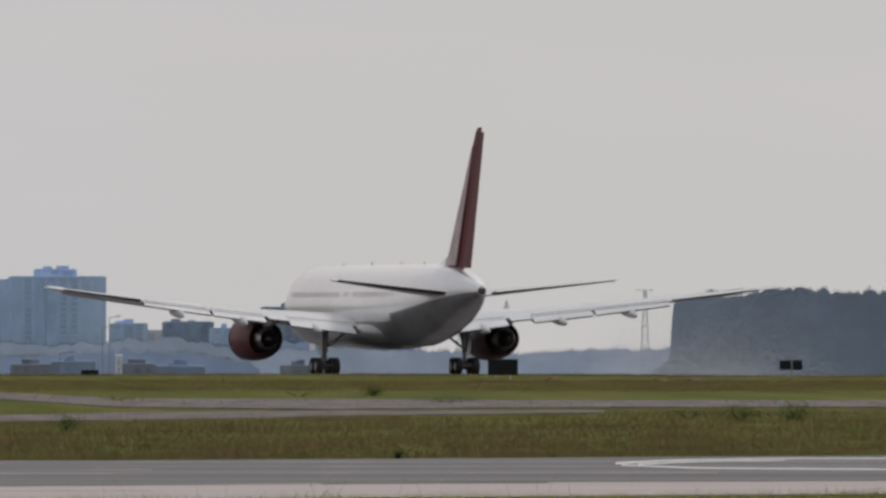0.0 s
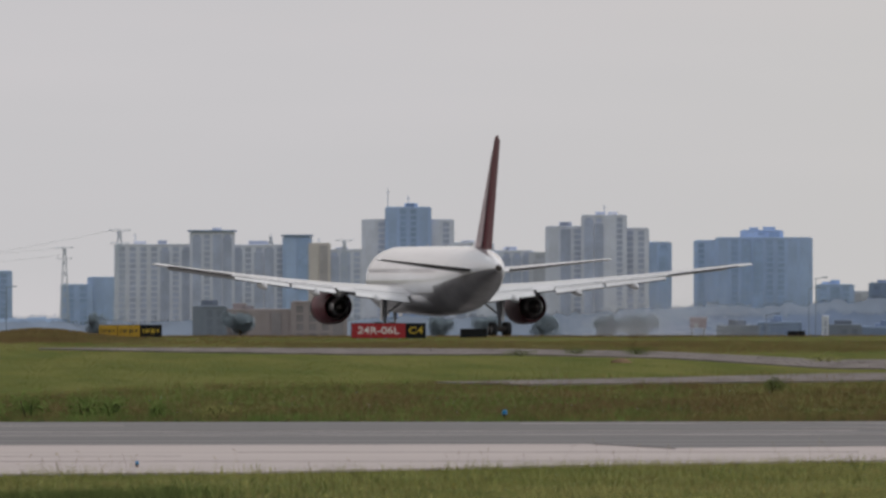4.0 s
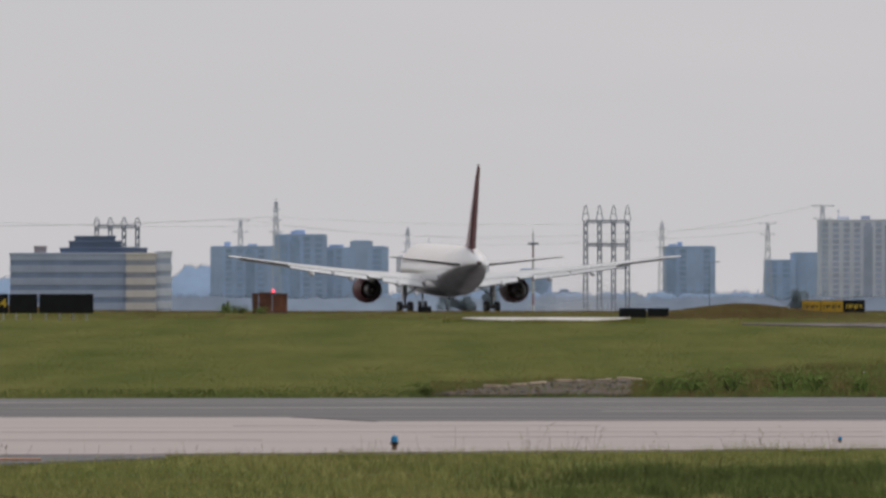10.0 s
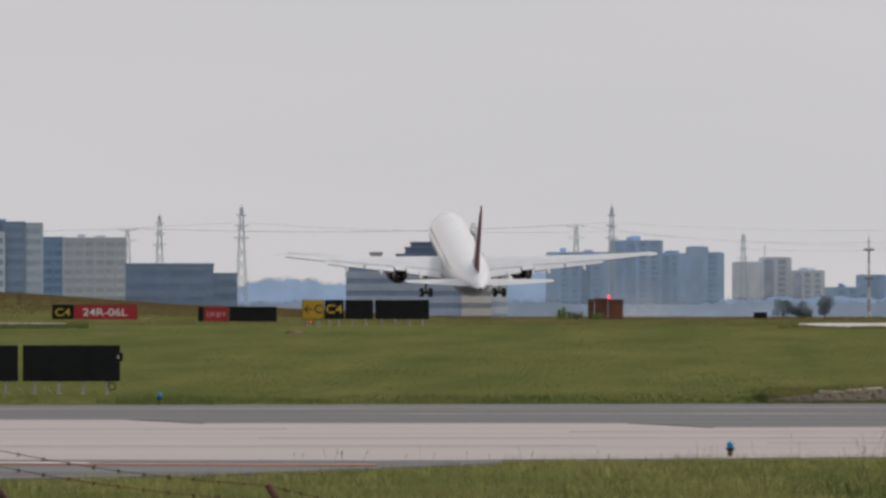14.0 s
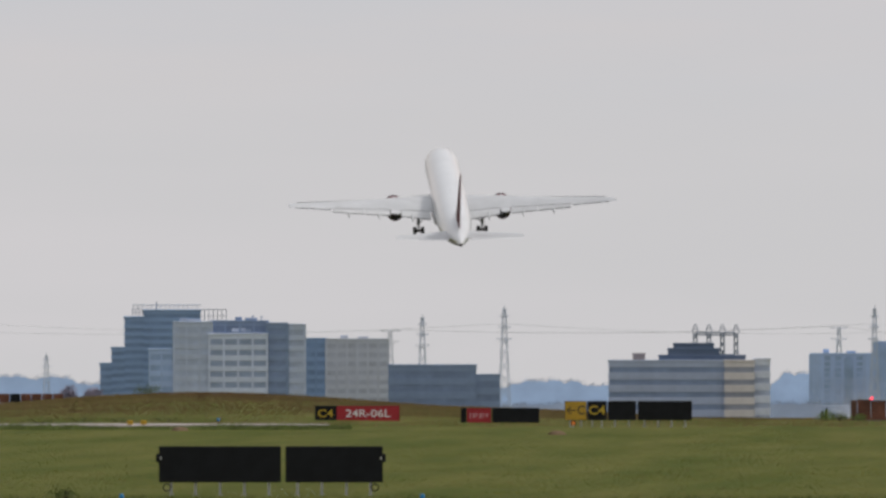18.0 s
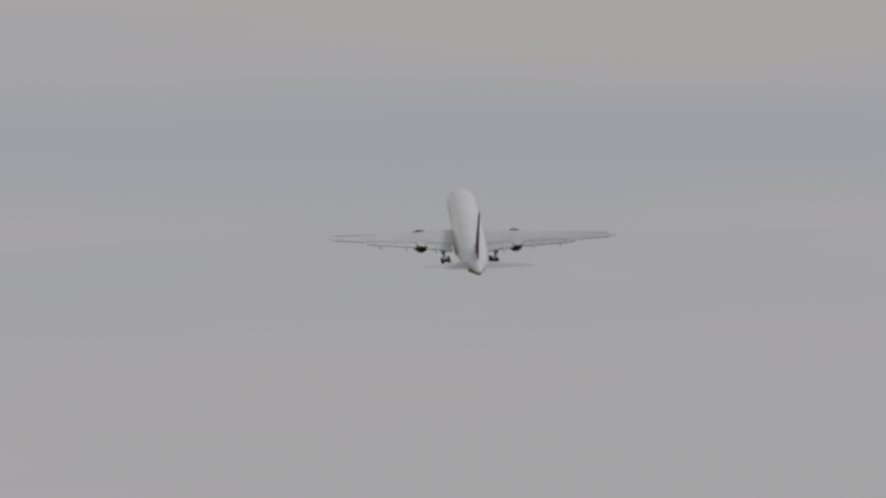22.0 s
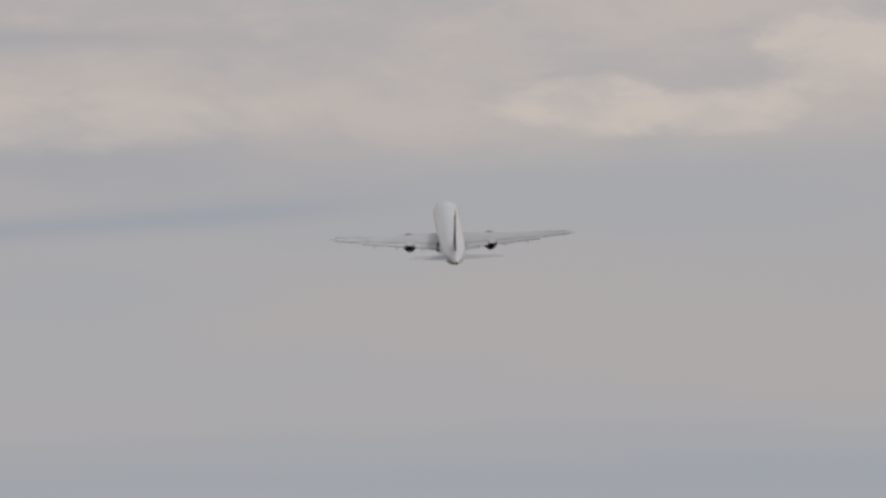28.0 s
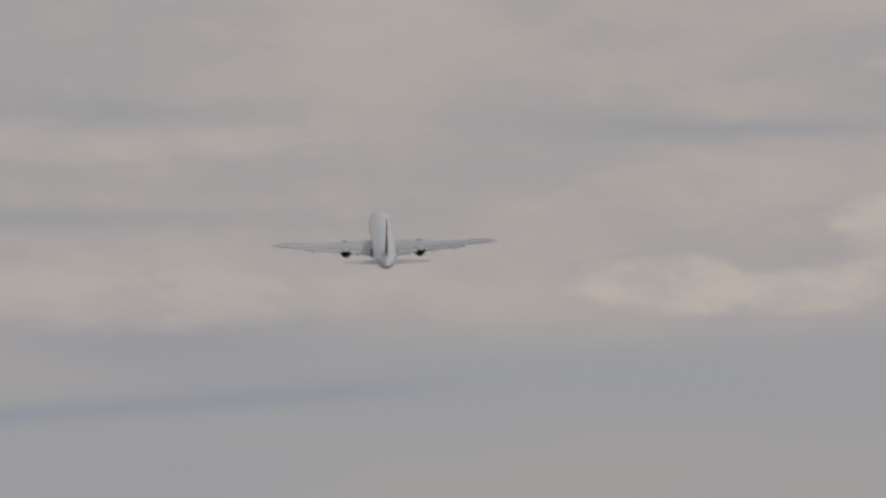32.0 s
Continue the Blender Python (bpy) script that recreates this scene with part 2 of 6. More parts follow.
BLACKPANEL = mat("black_sign_back", (0.008, 0.009, 0.011), 0.6, 0, 0.2, 2, 14, spec=0.2)
SIGNRED = mat("red_sign_face", (0.38, 0.012, 0.022), 0.45, 0, 0.06, 2, 12)
SIGNYELLOW = mat("yellow_sign_face", (0.50, 0.30, 0.018), 0.45, 0, 0.06, 2, 12)
LETTERWHITE = mat("white_lettering", (0.78, 0.76, 0.76), 0.5, 0, 0.03)
LETTERYELLOW = mat("yellow_lettering", (0.62, 0.42, 0.03), 0.5, 0, 0.03)
LETTERBLACK = mat("black_lettering", (0.015, 0.015, 0.015), 0.5, 0, 0.03)
LEG = mat("galvanised_leg", (0.42, 0.42, 0.42), 0.5, 0.4, 0.12, 4, 30)
LAMPBLUE = mat("blue_lamp_glass", (0.004, 0.19, 0.42), 0.2, 0, 0.1, 5, 30)
ORANGE = mat("rusty_orange_paint", (0.15, 0.055, 0.032), 0.75, 0, 0.35, 1.2, 9)
RUST = mat("rusty_brown_metal", (0.12, 0.06, 0.04), 0.85, 0, 0.35, 6, 30)
LINEPAINT = mat("white_line_paint", (0.60, 0.59, 0.57), 0.7, 0, 0.1, 1, 6)
LINEORANGE = mat("orange_line_paint", (0.44, 0.21, 0.12), 0.7, 0, 0.12, 1, 6)
BARK = mat("bark", (0.09, 0.07, 0.055), 0.95, 0, 0.25, 2, 12, 0.5)
BLADE = mat("green_grass_blades", (0.31, 0.335, 0.095), 0.9, 0, 0.2, 0.09, 0.6, island=0.2, second=(0.43, 0.40, 0.14), spec=0.08, soft_up=0.8)
WEED = mat("fresh_green_weeds", (0.17, 0.25, 0.062), 0.9, 0, 0.15, 0.4, 4, island=0.25, spec=0.08, soft_up=0.8)
KERB = mat("pale_tan_kerb", (0.52, 0.41, 0.31), 0.95, 0, 0.2, 0.6, 4, 0.3, spec=0.1)
BLADEDARK = mat("dark_green_weeds", (0.13, 0.165, 0.048), 0.9, 0, 0.2, 0.05, 0.4, island=0.3, spec=0.08, soft_up=0.8)
STRAW = mat("dry_grass_blades", (0.255, 0.166, 0.084), 0.95, 0, 0.22, 0.06, 0.4, island=0.15, second=(0.245, 0.188, 0.074), spec=0.05, soft_up=0.8)
SEED = mat("brown_seed_stalks", (0.27, 0.23, 0.14), 0.95, 0, 0.2, 0.5, 4, island=0.4, spec=0.05, soft_up=0.75)
PETAL = mat("white_flowers", (0.6, 0.6, 0.55), 0.8, 0, 0.1)
PETALYELLOW = mat("yellow_flowers", (0.55, 0.42, 0.02), 0.8, 0, 0.1)
JOINT = mat("dark_joint_sealant", (0.30, 0.272, 0.262), 0.9, 0, 0.2, 0.3, 2, spec=0.1)
SEAMDARK = mat("open_dark_seam", (0.085, 0.08, 0.08), 0.95, 0, 0.3, 0.5, 3, spec=0.1)
BANK = mat("bank_gravel", (0.120, 0.099, 0.087), 0.95, 0, 0.16, 0.35, 2.0, 0.3, stretch=(3, 1, 1), spec=0.1)
# far-leaf colours have the blue haze of distance mixed in
LEAFHAZEBLUE = mat("haze_blue_leaves", (0.23, 0.32, 0.46), 0.9, 0, 0.10, 0.04, 0.2, island=0.06, soft_up=0.9)
LEAFHAZEPALE = mat("haze_pale_leaves", (0.178, 0.222, 0.29), 0.9, 0, 0.14, 0.04, 0.2, island=0.06, soft_up=0.9)
LEAFHAZE = mat("haze_tinted_leaves", (0.30, 0.38, 0.43), 0.9, 0, 0.08, 0.1, 1, island=0.04, soft_up=0.95)
LEAFMID = mat("haze_mid_leaves", (0.054, 0.08, 0.115), 0.9, 0, 0.14, 0.04, 0.25, island=0.06, soft_up=0.9)
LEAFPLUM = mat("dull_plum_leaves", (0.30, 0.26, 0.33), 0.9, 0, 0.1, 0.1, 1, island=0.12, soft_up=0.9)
LEAFCLUMP = mat("haze_clump_leaves", (0.115, 0.16, 0.245), 0.9, 0, 0.12, 0.04, 0.25, island=0.06, soft_up=0.9)
SOIL = mat("bare_soil", (0.17, 0.115, 0.075), 0.95, 0, 0.25, 1.5, 9, 0.4, spec=0.05)
FIELDBLADE = mat("short_field_grass", (0.152, 0.178, 0.032), 0.95, 0, 0.22, 0.07, 0.6, island=0.12, stretch=(2, 0.3, 1), second=(0.262, 0.232, 0.066), spec=0.05, soft_up=0.8)
# pylon steel is bluer and paler than real steel, as seen through haze
PYLON = mat("haze_grey_steel", (0.48, 0.54, 0.64), 0.7, 0.0, 0.08, 0.2, 2, spec=0.2)
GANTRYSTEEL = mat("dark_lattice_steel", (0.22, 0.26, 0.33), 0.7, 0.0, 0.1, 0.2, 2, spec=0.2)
PYLONPALE = mat("haze_pale_steel", (0.50, 0.54, 0.60), 0.6, 0.0, 0.1, 0.2, 2)
FRESHCONCRETE = mat("fresh_pale_concrete", (0.58, 0.55, 0.52), 0.9, 0, 0.12, 0.4, 2.0, 0.2, spec=0.2)
LETTERPINK = mat("faded_pink_lettering", (0.55, 0.26, 0.28), 0.5, 0, 0.05)
HAZE = mat("pale_exhaust_haze", (0.86, 0.87, 0.9), 1.0, 0, 0.03, spec=0.0, soft_up=0.9)
CABLE = mat("grey_cable", (0.5, 0.52, 0.54), 0.6, 0.2, 0.05)


# ---- shapes: (vertices, faces) ----
def join(*geos):
    vs, fs = [], []
    for v, f in geos:
        k = len(vs)
        vs.extend(v)
        fs.extend(tuple(i + k for i in q) for q in f)
    return vs, fs


def loft(rings, cap0=True, cap1=True):
    """Skin over rings of equal count."""
    n = len(rings[0])
    vs = [tuple(p) for r in rings for p in r]
    fs = []
    for k in range(len(rings) - 1):
        for i in range(n):
            j = (i + 1) % n
            fs.append((k * n + i, k * n + j, (k + 1) * n + j, (k + 1) * n + i))
    if cap0:
        fs.append(tuple(reversed(range(n))))
    if cap1:
        fs.append(tuple(range((len(rings) - 1) * n, len(rings) * n)))
    return vs, fs


def block(x0, x1, y0, y1, z0, z1, c=0.0):
    """A box with chamfered edges of width c."""
    if c <= 0:
        return loft([[(x0, y0, z), (x1, y0, z), (x1, y1, z), (x0, y1, z)] for z in (z0, z1)])
    rings = []
    for z, k in ((z0, c), (z0 + c, 0), (z1 - c, 0), (z1, c)):
        a0, a1, b0, b1 = x0 + k, x1 - k, y0 + k, y1 - k
        rings.append([(a0 + c, b0, z), (a1 - c, b0, z), (a1, b0 + c, z), (a1, b1 - c, z), (a1 - c, b1, z), (a0 + c, b1, z), (a0, b1 - c, z), (a0, b0 + c, z)])
    return loft(rings)


def tube(p, q, r0, r1=None, n=8):
    p, q = Vector(p), Vector(q)
    r1 = r0 if r1 is None else r1
    turn = (q - p).to_track_quat("Z", "Y").to_matrix()
    rings = []
    for c, r in ((p, r0), (q, r1)):
        rings.append([c + turn @ Vector((r * math.cos(6.28318 * i / n), r * math.sin(6.28318 * i / n), 0)) for i in range(n)])
    return loft(rings)


def turned(profile, axis_y=True, n=24, cap0=False, cap1=False):
    """A body of revolution: profile of (along, radius)."""
    rings = [[(r * math.cos(6.28318 * i / n), s, r * math.sin(6.28318 * i / n)) if axis_y else (r * math.cos(6.28318 * i / n), r * math.sin(6.28318 * i / n), s) for i in range(n)] for s, r in profile]
    return loft(rings, cap0, cap1)


def mesh_of(name, geo, material, smooth=False):
    me = bpy.data.meshes.new(name)
    me.from_pydata([tuple(v) for v in geo[0]], [], geo[1])
    bm = bmesh.new()
    bm.from_mesh(me)
    bmesh.ops.recalc_face_normals(bm, faces=bm.faces)
    bm.to_mesh(me)
    bm.free()
    me.materials.append(material)
    if smooth:
        me.polygons.foreach_set("use_smooth", [True] * len(me.polygons))
        me.set_sharp_from_angle(angle=radians(38))
    return me


def part(name, geo, material, parent, label="", smooth=False, m=None):
    ob = new(name, geo if isinstance(geo, bpy.types.Mesh) else mesh_of(name, geo, material, smooth))
    ob.parent = parent
    if m is not None:
        ob.matrix_basis = m
    return tagged(ob, label)


def thing(name, m, label, category, group="", kind=""):
    ob = new(name)
    ob.empty_display_size = 0.5
    ob.matrix_basis = m
    return tagged(ob, label, category, group, kind)


def letters(text, size, material, parent, m, label="", name="lettering", width=None):
    cu = bpy.data.curves.new(name, "FONT")
    cu.body, cu.size, cu.extrude = text, size, 0.006
    cu.align_x, cu.align_y = "CENTER", "CENTER"
    cu.offset = 0.012 * size
    tmp = new(name, cu)
    bpy.context.view_layer.update()
    me = bpy.data.meshes.new_from_object(tmp.evaluated_get(bpy.context.evaluated_depsgraph_get()))
    bpy.data.objects.remove(tmp)
    if width:
        xs = [v.co.x for v in me.vertices]
        f = min(1.25, width / max(0.01, max(xs) - min(xs)))
        mid = (max(xs) + min(xs)) / 2
        for v in me.vertices:
            v.co.x = (v.co.x - mid) * f
    me.materials.clear()
    me.materials.append(material)
    ob = new(name, me)
    ob.parent = parent
    ob.matrix_basis = m
    return tagged(ob, "lettering " + label)


# ---- ground ----
def ground_sheet():
    inner = np.linspace(-6.2, 8.6, 149)
    outer = np.linspace(8.6, 353.8, 60)[1:-1]
    az = np.radians(np.concatenate([inner, outer]))
    ds = np.concatenate([[1.0, 10, 30, 60, 100, 132, 180, 220, 250], np.arange(270, 470, 12), np.arange(464, 1060, 6), np.arange(1060, 1800, 30), np.arange(1800, 4950, 225), [5150]])
    ds = np.unique(ds)
    D, Z = np.meshgrid(ds, az, indexing="ij")
    x, y = D * np.sin(Z), D * np.cos(Z)
    z = terrain(x, y)
    n = len(az)
    vs = np.stack([x, y, z], -1).reshape(-1, 3)
    fs = [(k * n + i, (k + 1) * n + i, (k + 1) * n + (i + 1) % n, k * n + (i + 1) % n) for k in range(len(ds) - 1) for i in range(n)]
    fs.append(tuple(range(n)))
    ob = new("ground", mesh_of("ground", (vs.tolist(), fs), GRASS, True))
    tagged(ob, "uneven green and straw-coloured airfield grass", "ground", kind="structure")


ground_sheet()


def sheet(name, edge_near, edge_far, u0, u1, material, label, category, lift=0.04, step=40, kind="structure", rows=4):
    """A thin slab on the ground between two edges given as v over u (pairs to interpolate); distances follow from the drop on level ground or are given outright."""
    us = np.linspace(u0, u1, max(2, int((u1 - u0) / step) + 1))
    near = np.interp(us, [p[0] for p in edge_near], [p[1] for p in edge_near])
    far = np.interp(us, [p[0] for p in edge_far], [p[1] for p in edge_far])
    vs = []
    for k in range(rows + 1):
        d = near + (far - near) * k / rows
        a = (us - U0) / FOC
        x, y = d * np.sin(a), d * np.cos(a)
        vs += np.stack([x, y, terrain(x, y) + lift], -1).tolist()
    n = len(us)
    fs = [(k * n + i, k * n + i + 1, (k + 1) * n + i + 1, (k + 1) * n + i) for k in range(rows) for i in range(n - 1)]
    # turned-down edges give the slab its thickness
    m = len(vs)
    for i in list(range(n)) + list(range(rows * n, rows * n + n)):
        p = list(vs[i])
        p[2] -= 0.15
        vs.append(p)
    fs += [(i, m + i, m + i + 1, i + 1) for i in range(n - 1)]
    fs += [(rows * n + i, rows * n + i + 1, m + n + i + 1, m + n + i) for i in range(n - 1)]
    ob = new(name, mesh_of(name, (vs, fs), material))
    return tagged(ob, label, category, kind=kind)


def level(v):
    """Distance of level ground at drop v."""
    return (EYE - 0.05) * FOC / (v - V0)


FAR_EDGE = [(u, level(v)) for u, v in ((-1500, 711), (-588, 709), (980, 706), (2500, 705), (3900, 697.5), (4800, 694.5))]
SEAM = [(u, level(v)) for u, v in ((-1500, 734), (-520, 735), (-400, 741), (365, 741), (500, 748), (2140, 745), (2270, 752), (3000, 745), (4800, 738))]
NEAR_EDGE = [(u, level(v)) for u, v in ((-1500, 785), (-960, 795), (-880, 805), (-100, 807), (500, 803), (1500, 795), (2500, 775), (3500, 766), (4800, 758))]
sheet("taxiway", SEAM, FAR_EDGE, -1500, 4800, ASPHALT, "dark grey asphalt taxiway with faint wheel streaks", "taxiway", 0.05)
sheet("taxiway_shoulder", NEAR_EDGE, SEAM, -1500, 4800, CONCRETE, "pale pinkish-grey concrete taxiway apron", "pavement", 0.046)
sheet("service_road", [(-1500, level(850)), (-400, level(832)), (150, level(810))], NEAR_EDGE, -1500, 130, ASPHALT, "dark asphalt service road beside the apron", "road", 0.03)
sheet("road_line", [(-1500, level(822)), (-900, level(813.0)), (-100, level(816.0))], [(-1500, level(820)), (-900, level(811.5)), (-100, level(814.5))], -1500, -90, LINEORANGE, "worn orange painted edge line", "road marking", 0.06)
sheet("road_line", [(-1500, level(814)), (-900, level(810)), (-600, level(812.5))], [(-1500, level(812.5)), (-900, level(808.7)), (-600, level(811.5))], -1500, -600, LINEPAINT, "worn white painted edge line", "road marking", 0.06)
for _v, _u0, _u1 in ((752, -1450, -250), (757, 250, 900), (768, -300, 1400), (777, 600, 2400), (761, 1500, 2600), (782, -1400, 300)):
    sheet("pavement_joint", [(-1500, level(_v + 0.5)), (3000, level(_v - 2.5))], [(-1500, level(_v)), (3000, level(_v - 3))], _u0, _u1, JOINT, "thin dark joint between concrete slabs", "joint", 0.052)
for _v, _u0, _u1 in ((716, -1400, 1300), (726, -200, 2600), (733, 900, 3600), (713, 2000, 4300), (722, 2500, 4600)):
    sheet("pavement_joint", [(-1500, level(_v + 1.6)), (4800, level(_v - 7.4))], [(-1500, level(_v + 0.6)), (4800, level(_v - 8.4))], _u0, _u1, JOINT, "thin dark seam along the asphalt", "joint", 0.056)
for _u0, _u1 in ((-525, -395), (355, 505), (2132, 2276), (2900, 3300), (-1400, -900)):
    sheet("pavement_joint", [(u, d - 1.3) for u, d in SEAM], SEAM, _u0, _u1, SEAMDARK, "dark open seam between asphalt and concrete", "joint", 0.058, 10)
sheet("taxiway_line", [(3420, level(714)), (3560, level(720)), (4700, level(727))], [(3420, level(712)), (3560, level(718)), (4700, level(725))], 3430, 4700, LINEPAINT, "thin white painted taxiway line", "road marking", 0.06)
sheet("taxiway_line", [(3420, level(712)), (3520, level(706)), (3700, level(703)), (4700, level(702))], [(3420, level(709)), (3520, level(704)), (3700, level(701.7)), (4700, level(700.6))], 3420, 4700, LINEPAINT, "curved white painted taxiway line", "road marking", 0.06)
sheet("taxiway_line", [(3460, level(713)), (3560, level(708)), (3720, level(705.5))], [(3460, level(711)), (3560, level(706.5)), (3720, level(704.5))], 3460, 3720, LINEPAINT, "curved white painted taxiway line", "road marking", 0.06)


def field(v):
    """Distance of the rising field beyond the taxiway at drop v."""
    return 5.4625 / ((v - V0) / FOC + 0.002074)


def runway():
    a = -3770.0 / FOC
    fwd, side = Vector((math.sin(a), math.cos(a), 0)), Vector((math.cos(a), -math.sin(a), 0))
    vs, fs = [], []
    along = list(range(880, 3400, 20))
    for s in along:
        for w in (-30, -10, 10, 30):
            p = fwd * s + side * (215 + w)
            vs.append((p.x, p.y, float(terrain(p.x, p.y)) + 0.05))
    for k in range(len(along) - 1):
        for i in range(3):
            fs.append((k * 4 + i, k * 4 + i + 1, k * 4 + i + 5, k * 4 + i + 4))
    tagged(new("runway", mesh_of("runway", (vs, fs), ASPHALT)), "long grey asphalt runway behind the grass crest", "runway", kind="structure")


runway()
# gravel and worn strips in the grass
def strip(name, pts, material, label, category, lift=0.05):
    """pts: (u, v of the near edge, v of the far edge)."""
    return sheet(name, [(u, field(a)) for u, a, b in pts], [(u, field(b)) for u, a, b in pts], pts[0][0], pts[-1][0], material, label, category, lift, 25)


strip("gravel_track", [(1150, 578, 576.5), (1400, 583, 576), (1730, 588, 577), (1990, 588, 578), (2257, 594, 583), (2541, 612, 597), (2900, 616, 598), (3250, 613, 600), (3950, 612, 600)], GRAVEL, "grey gravel track through the grass", "track")
strip("gravel_track", [(1850, 637.6, 637), (2000, 642, 634), (2257, 639, 629), (2541, 636, 622), (2750, 632, 620), (3000, 627, 619), (3400, 622, 618)], GRAVEL, "narrow grey gravel track through dry grass", "track")
strip("gravel_patch", [(598, 704, 703), (660, 704, 694), (725, 704, 686), (850, 704, 678), (955, 704, 675)], BANK, "bare gravel bank beside the taxiway", "gravel")
sheet("concrete_strip", [(655, 838), (690, 826), (730, 818), (790, 823), (850, 817), (910, 824), (935, 830), (952, 839)], [(655, 842), (700, 846), (800, 849), (900, 845), (952, 843)], 655, 952, FRESHCONCRETE, "pale concrete strip seen across the grass", "pavement", 0.06)
sheet("concrete_strip", [(-1400, 822), (-640, 838)], [(-1400, 850), (-640, 845)], -1400, -640, CONCRETE, "pale concrete strip seen across the grass", "pavement", 0.06)


# ---- the airliner: origin on the ground between the main wheels, nose towards +Y ----
def oval(cx, y, cz, rx, rz, n=32):
    return [(cx + rx * math.sin(6.28318 * i / n), y, cz + rz * math.cos(6.28318 * i / n)) for i in range(n)]


BODY = [  # station, half width, half height, height of the middle
    (28.6, 0.05, 0.05, 3.75), (28.3, 0.55, 0.5, 3.78), (27.6, 1.05, 1.0, 3.9), (26.4, 1.6, 1.6, 4.1), (24.8, 2.1, 2.2, 4.32), (22.8, 2.42, 2.58, 4.47),
    (20.5, 2.51, 2.7, 4.5), (10, 2.515, 2.705, 4.5), (0, 2.515, 2.705, 4.5), (-6, 2.515, 2.705, 4.5), (-9.5, 2.5, 2.66, 4.54), (-13, 2.38, 2.45, 4.72),
    (-16.5, 2.08, 2.1, 4.98), (-19.5, 1.66, 1.68, 5.22), (-22.2, 1.15, 1.18, 5.38), (-24.3, 0.66, 0.72, 5.46), (-25.6, 0.34, 0.4, 5.45), (-26.0, 0.26, 0.3, 5.44)]


def aerofoil(le, chord, thick, z, n=9):
    """Outline in the plane of flight at one station: le = (x, y of the leading edge)."""
    xs = [0.5 * (1 - math.cos(math.pi * i / (n - 1))) for i in range(n)]
    t = [5 * thick * (0.2969 * math.sqrt(c) - 0.126 * c - 0.3516 * c * c + 0.2843 * c ** 3 - 0.1015 * c ** 4) for c in xs]
    top = [(le[0], le[1] - c * chord, z + (h * 1.15 + 0.03 * math.sin(math.pi * c)) * chord) for c, h in zip(xs, t)]
    low = [(le[0], le[1] - c * chord, z - h * 0.85 * chord + 0.012 * chord * c) for c, h in zip(xs, t)]
    return top + low[-2:0:-1]


def wing_le(x):
    return 9.8 - (x - 2.0) * 0.615 if x > 2 else 9.8


def wing_te(x):
    return -2.0 - max(0, x - 8.0) * 0.25 if x > 2 else -2.0


def wing_z(x):
    return 3.13 + (x - 2.0) * 0.106 + max(0, x - 6) ** 2 * 0.0012


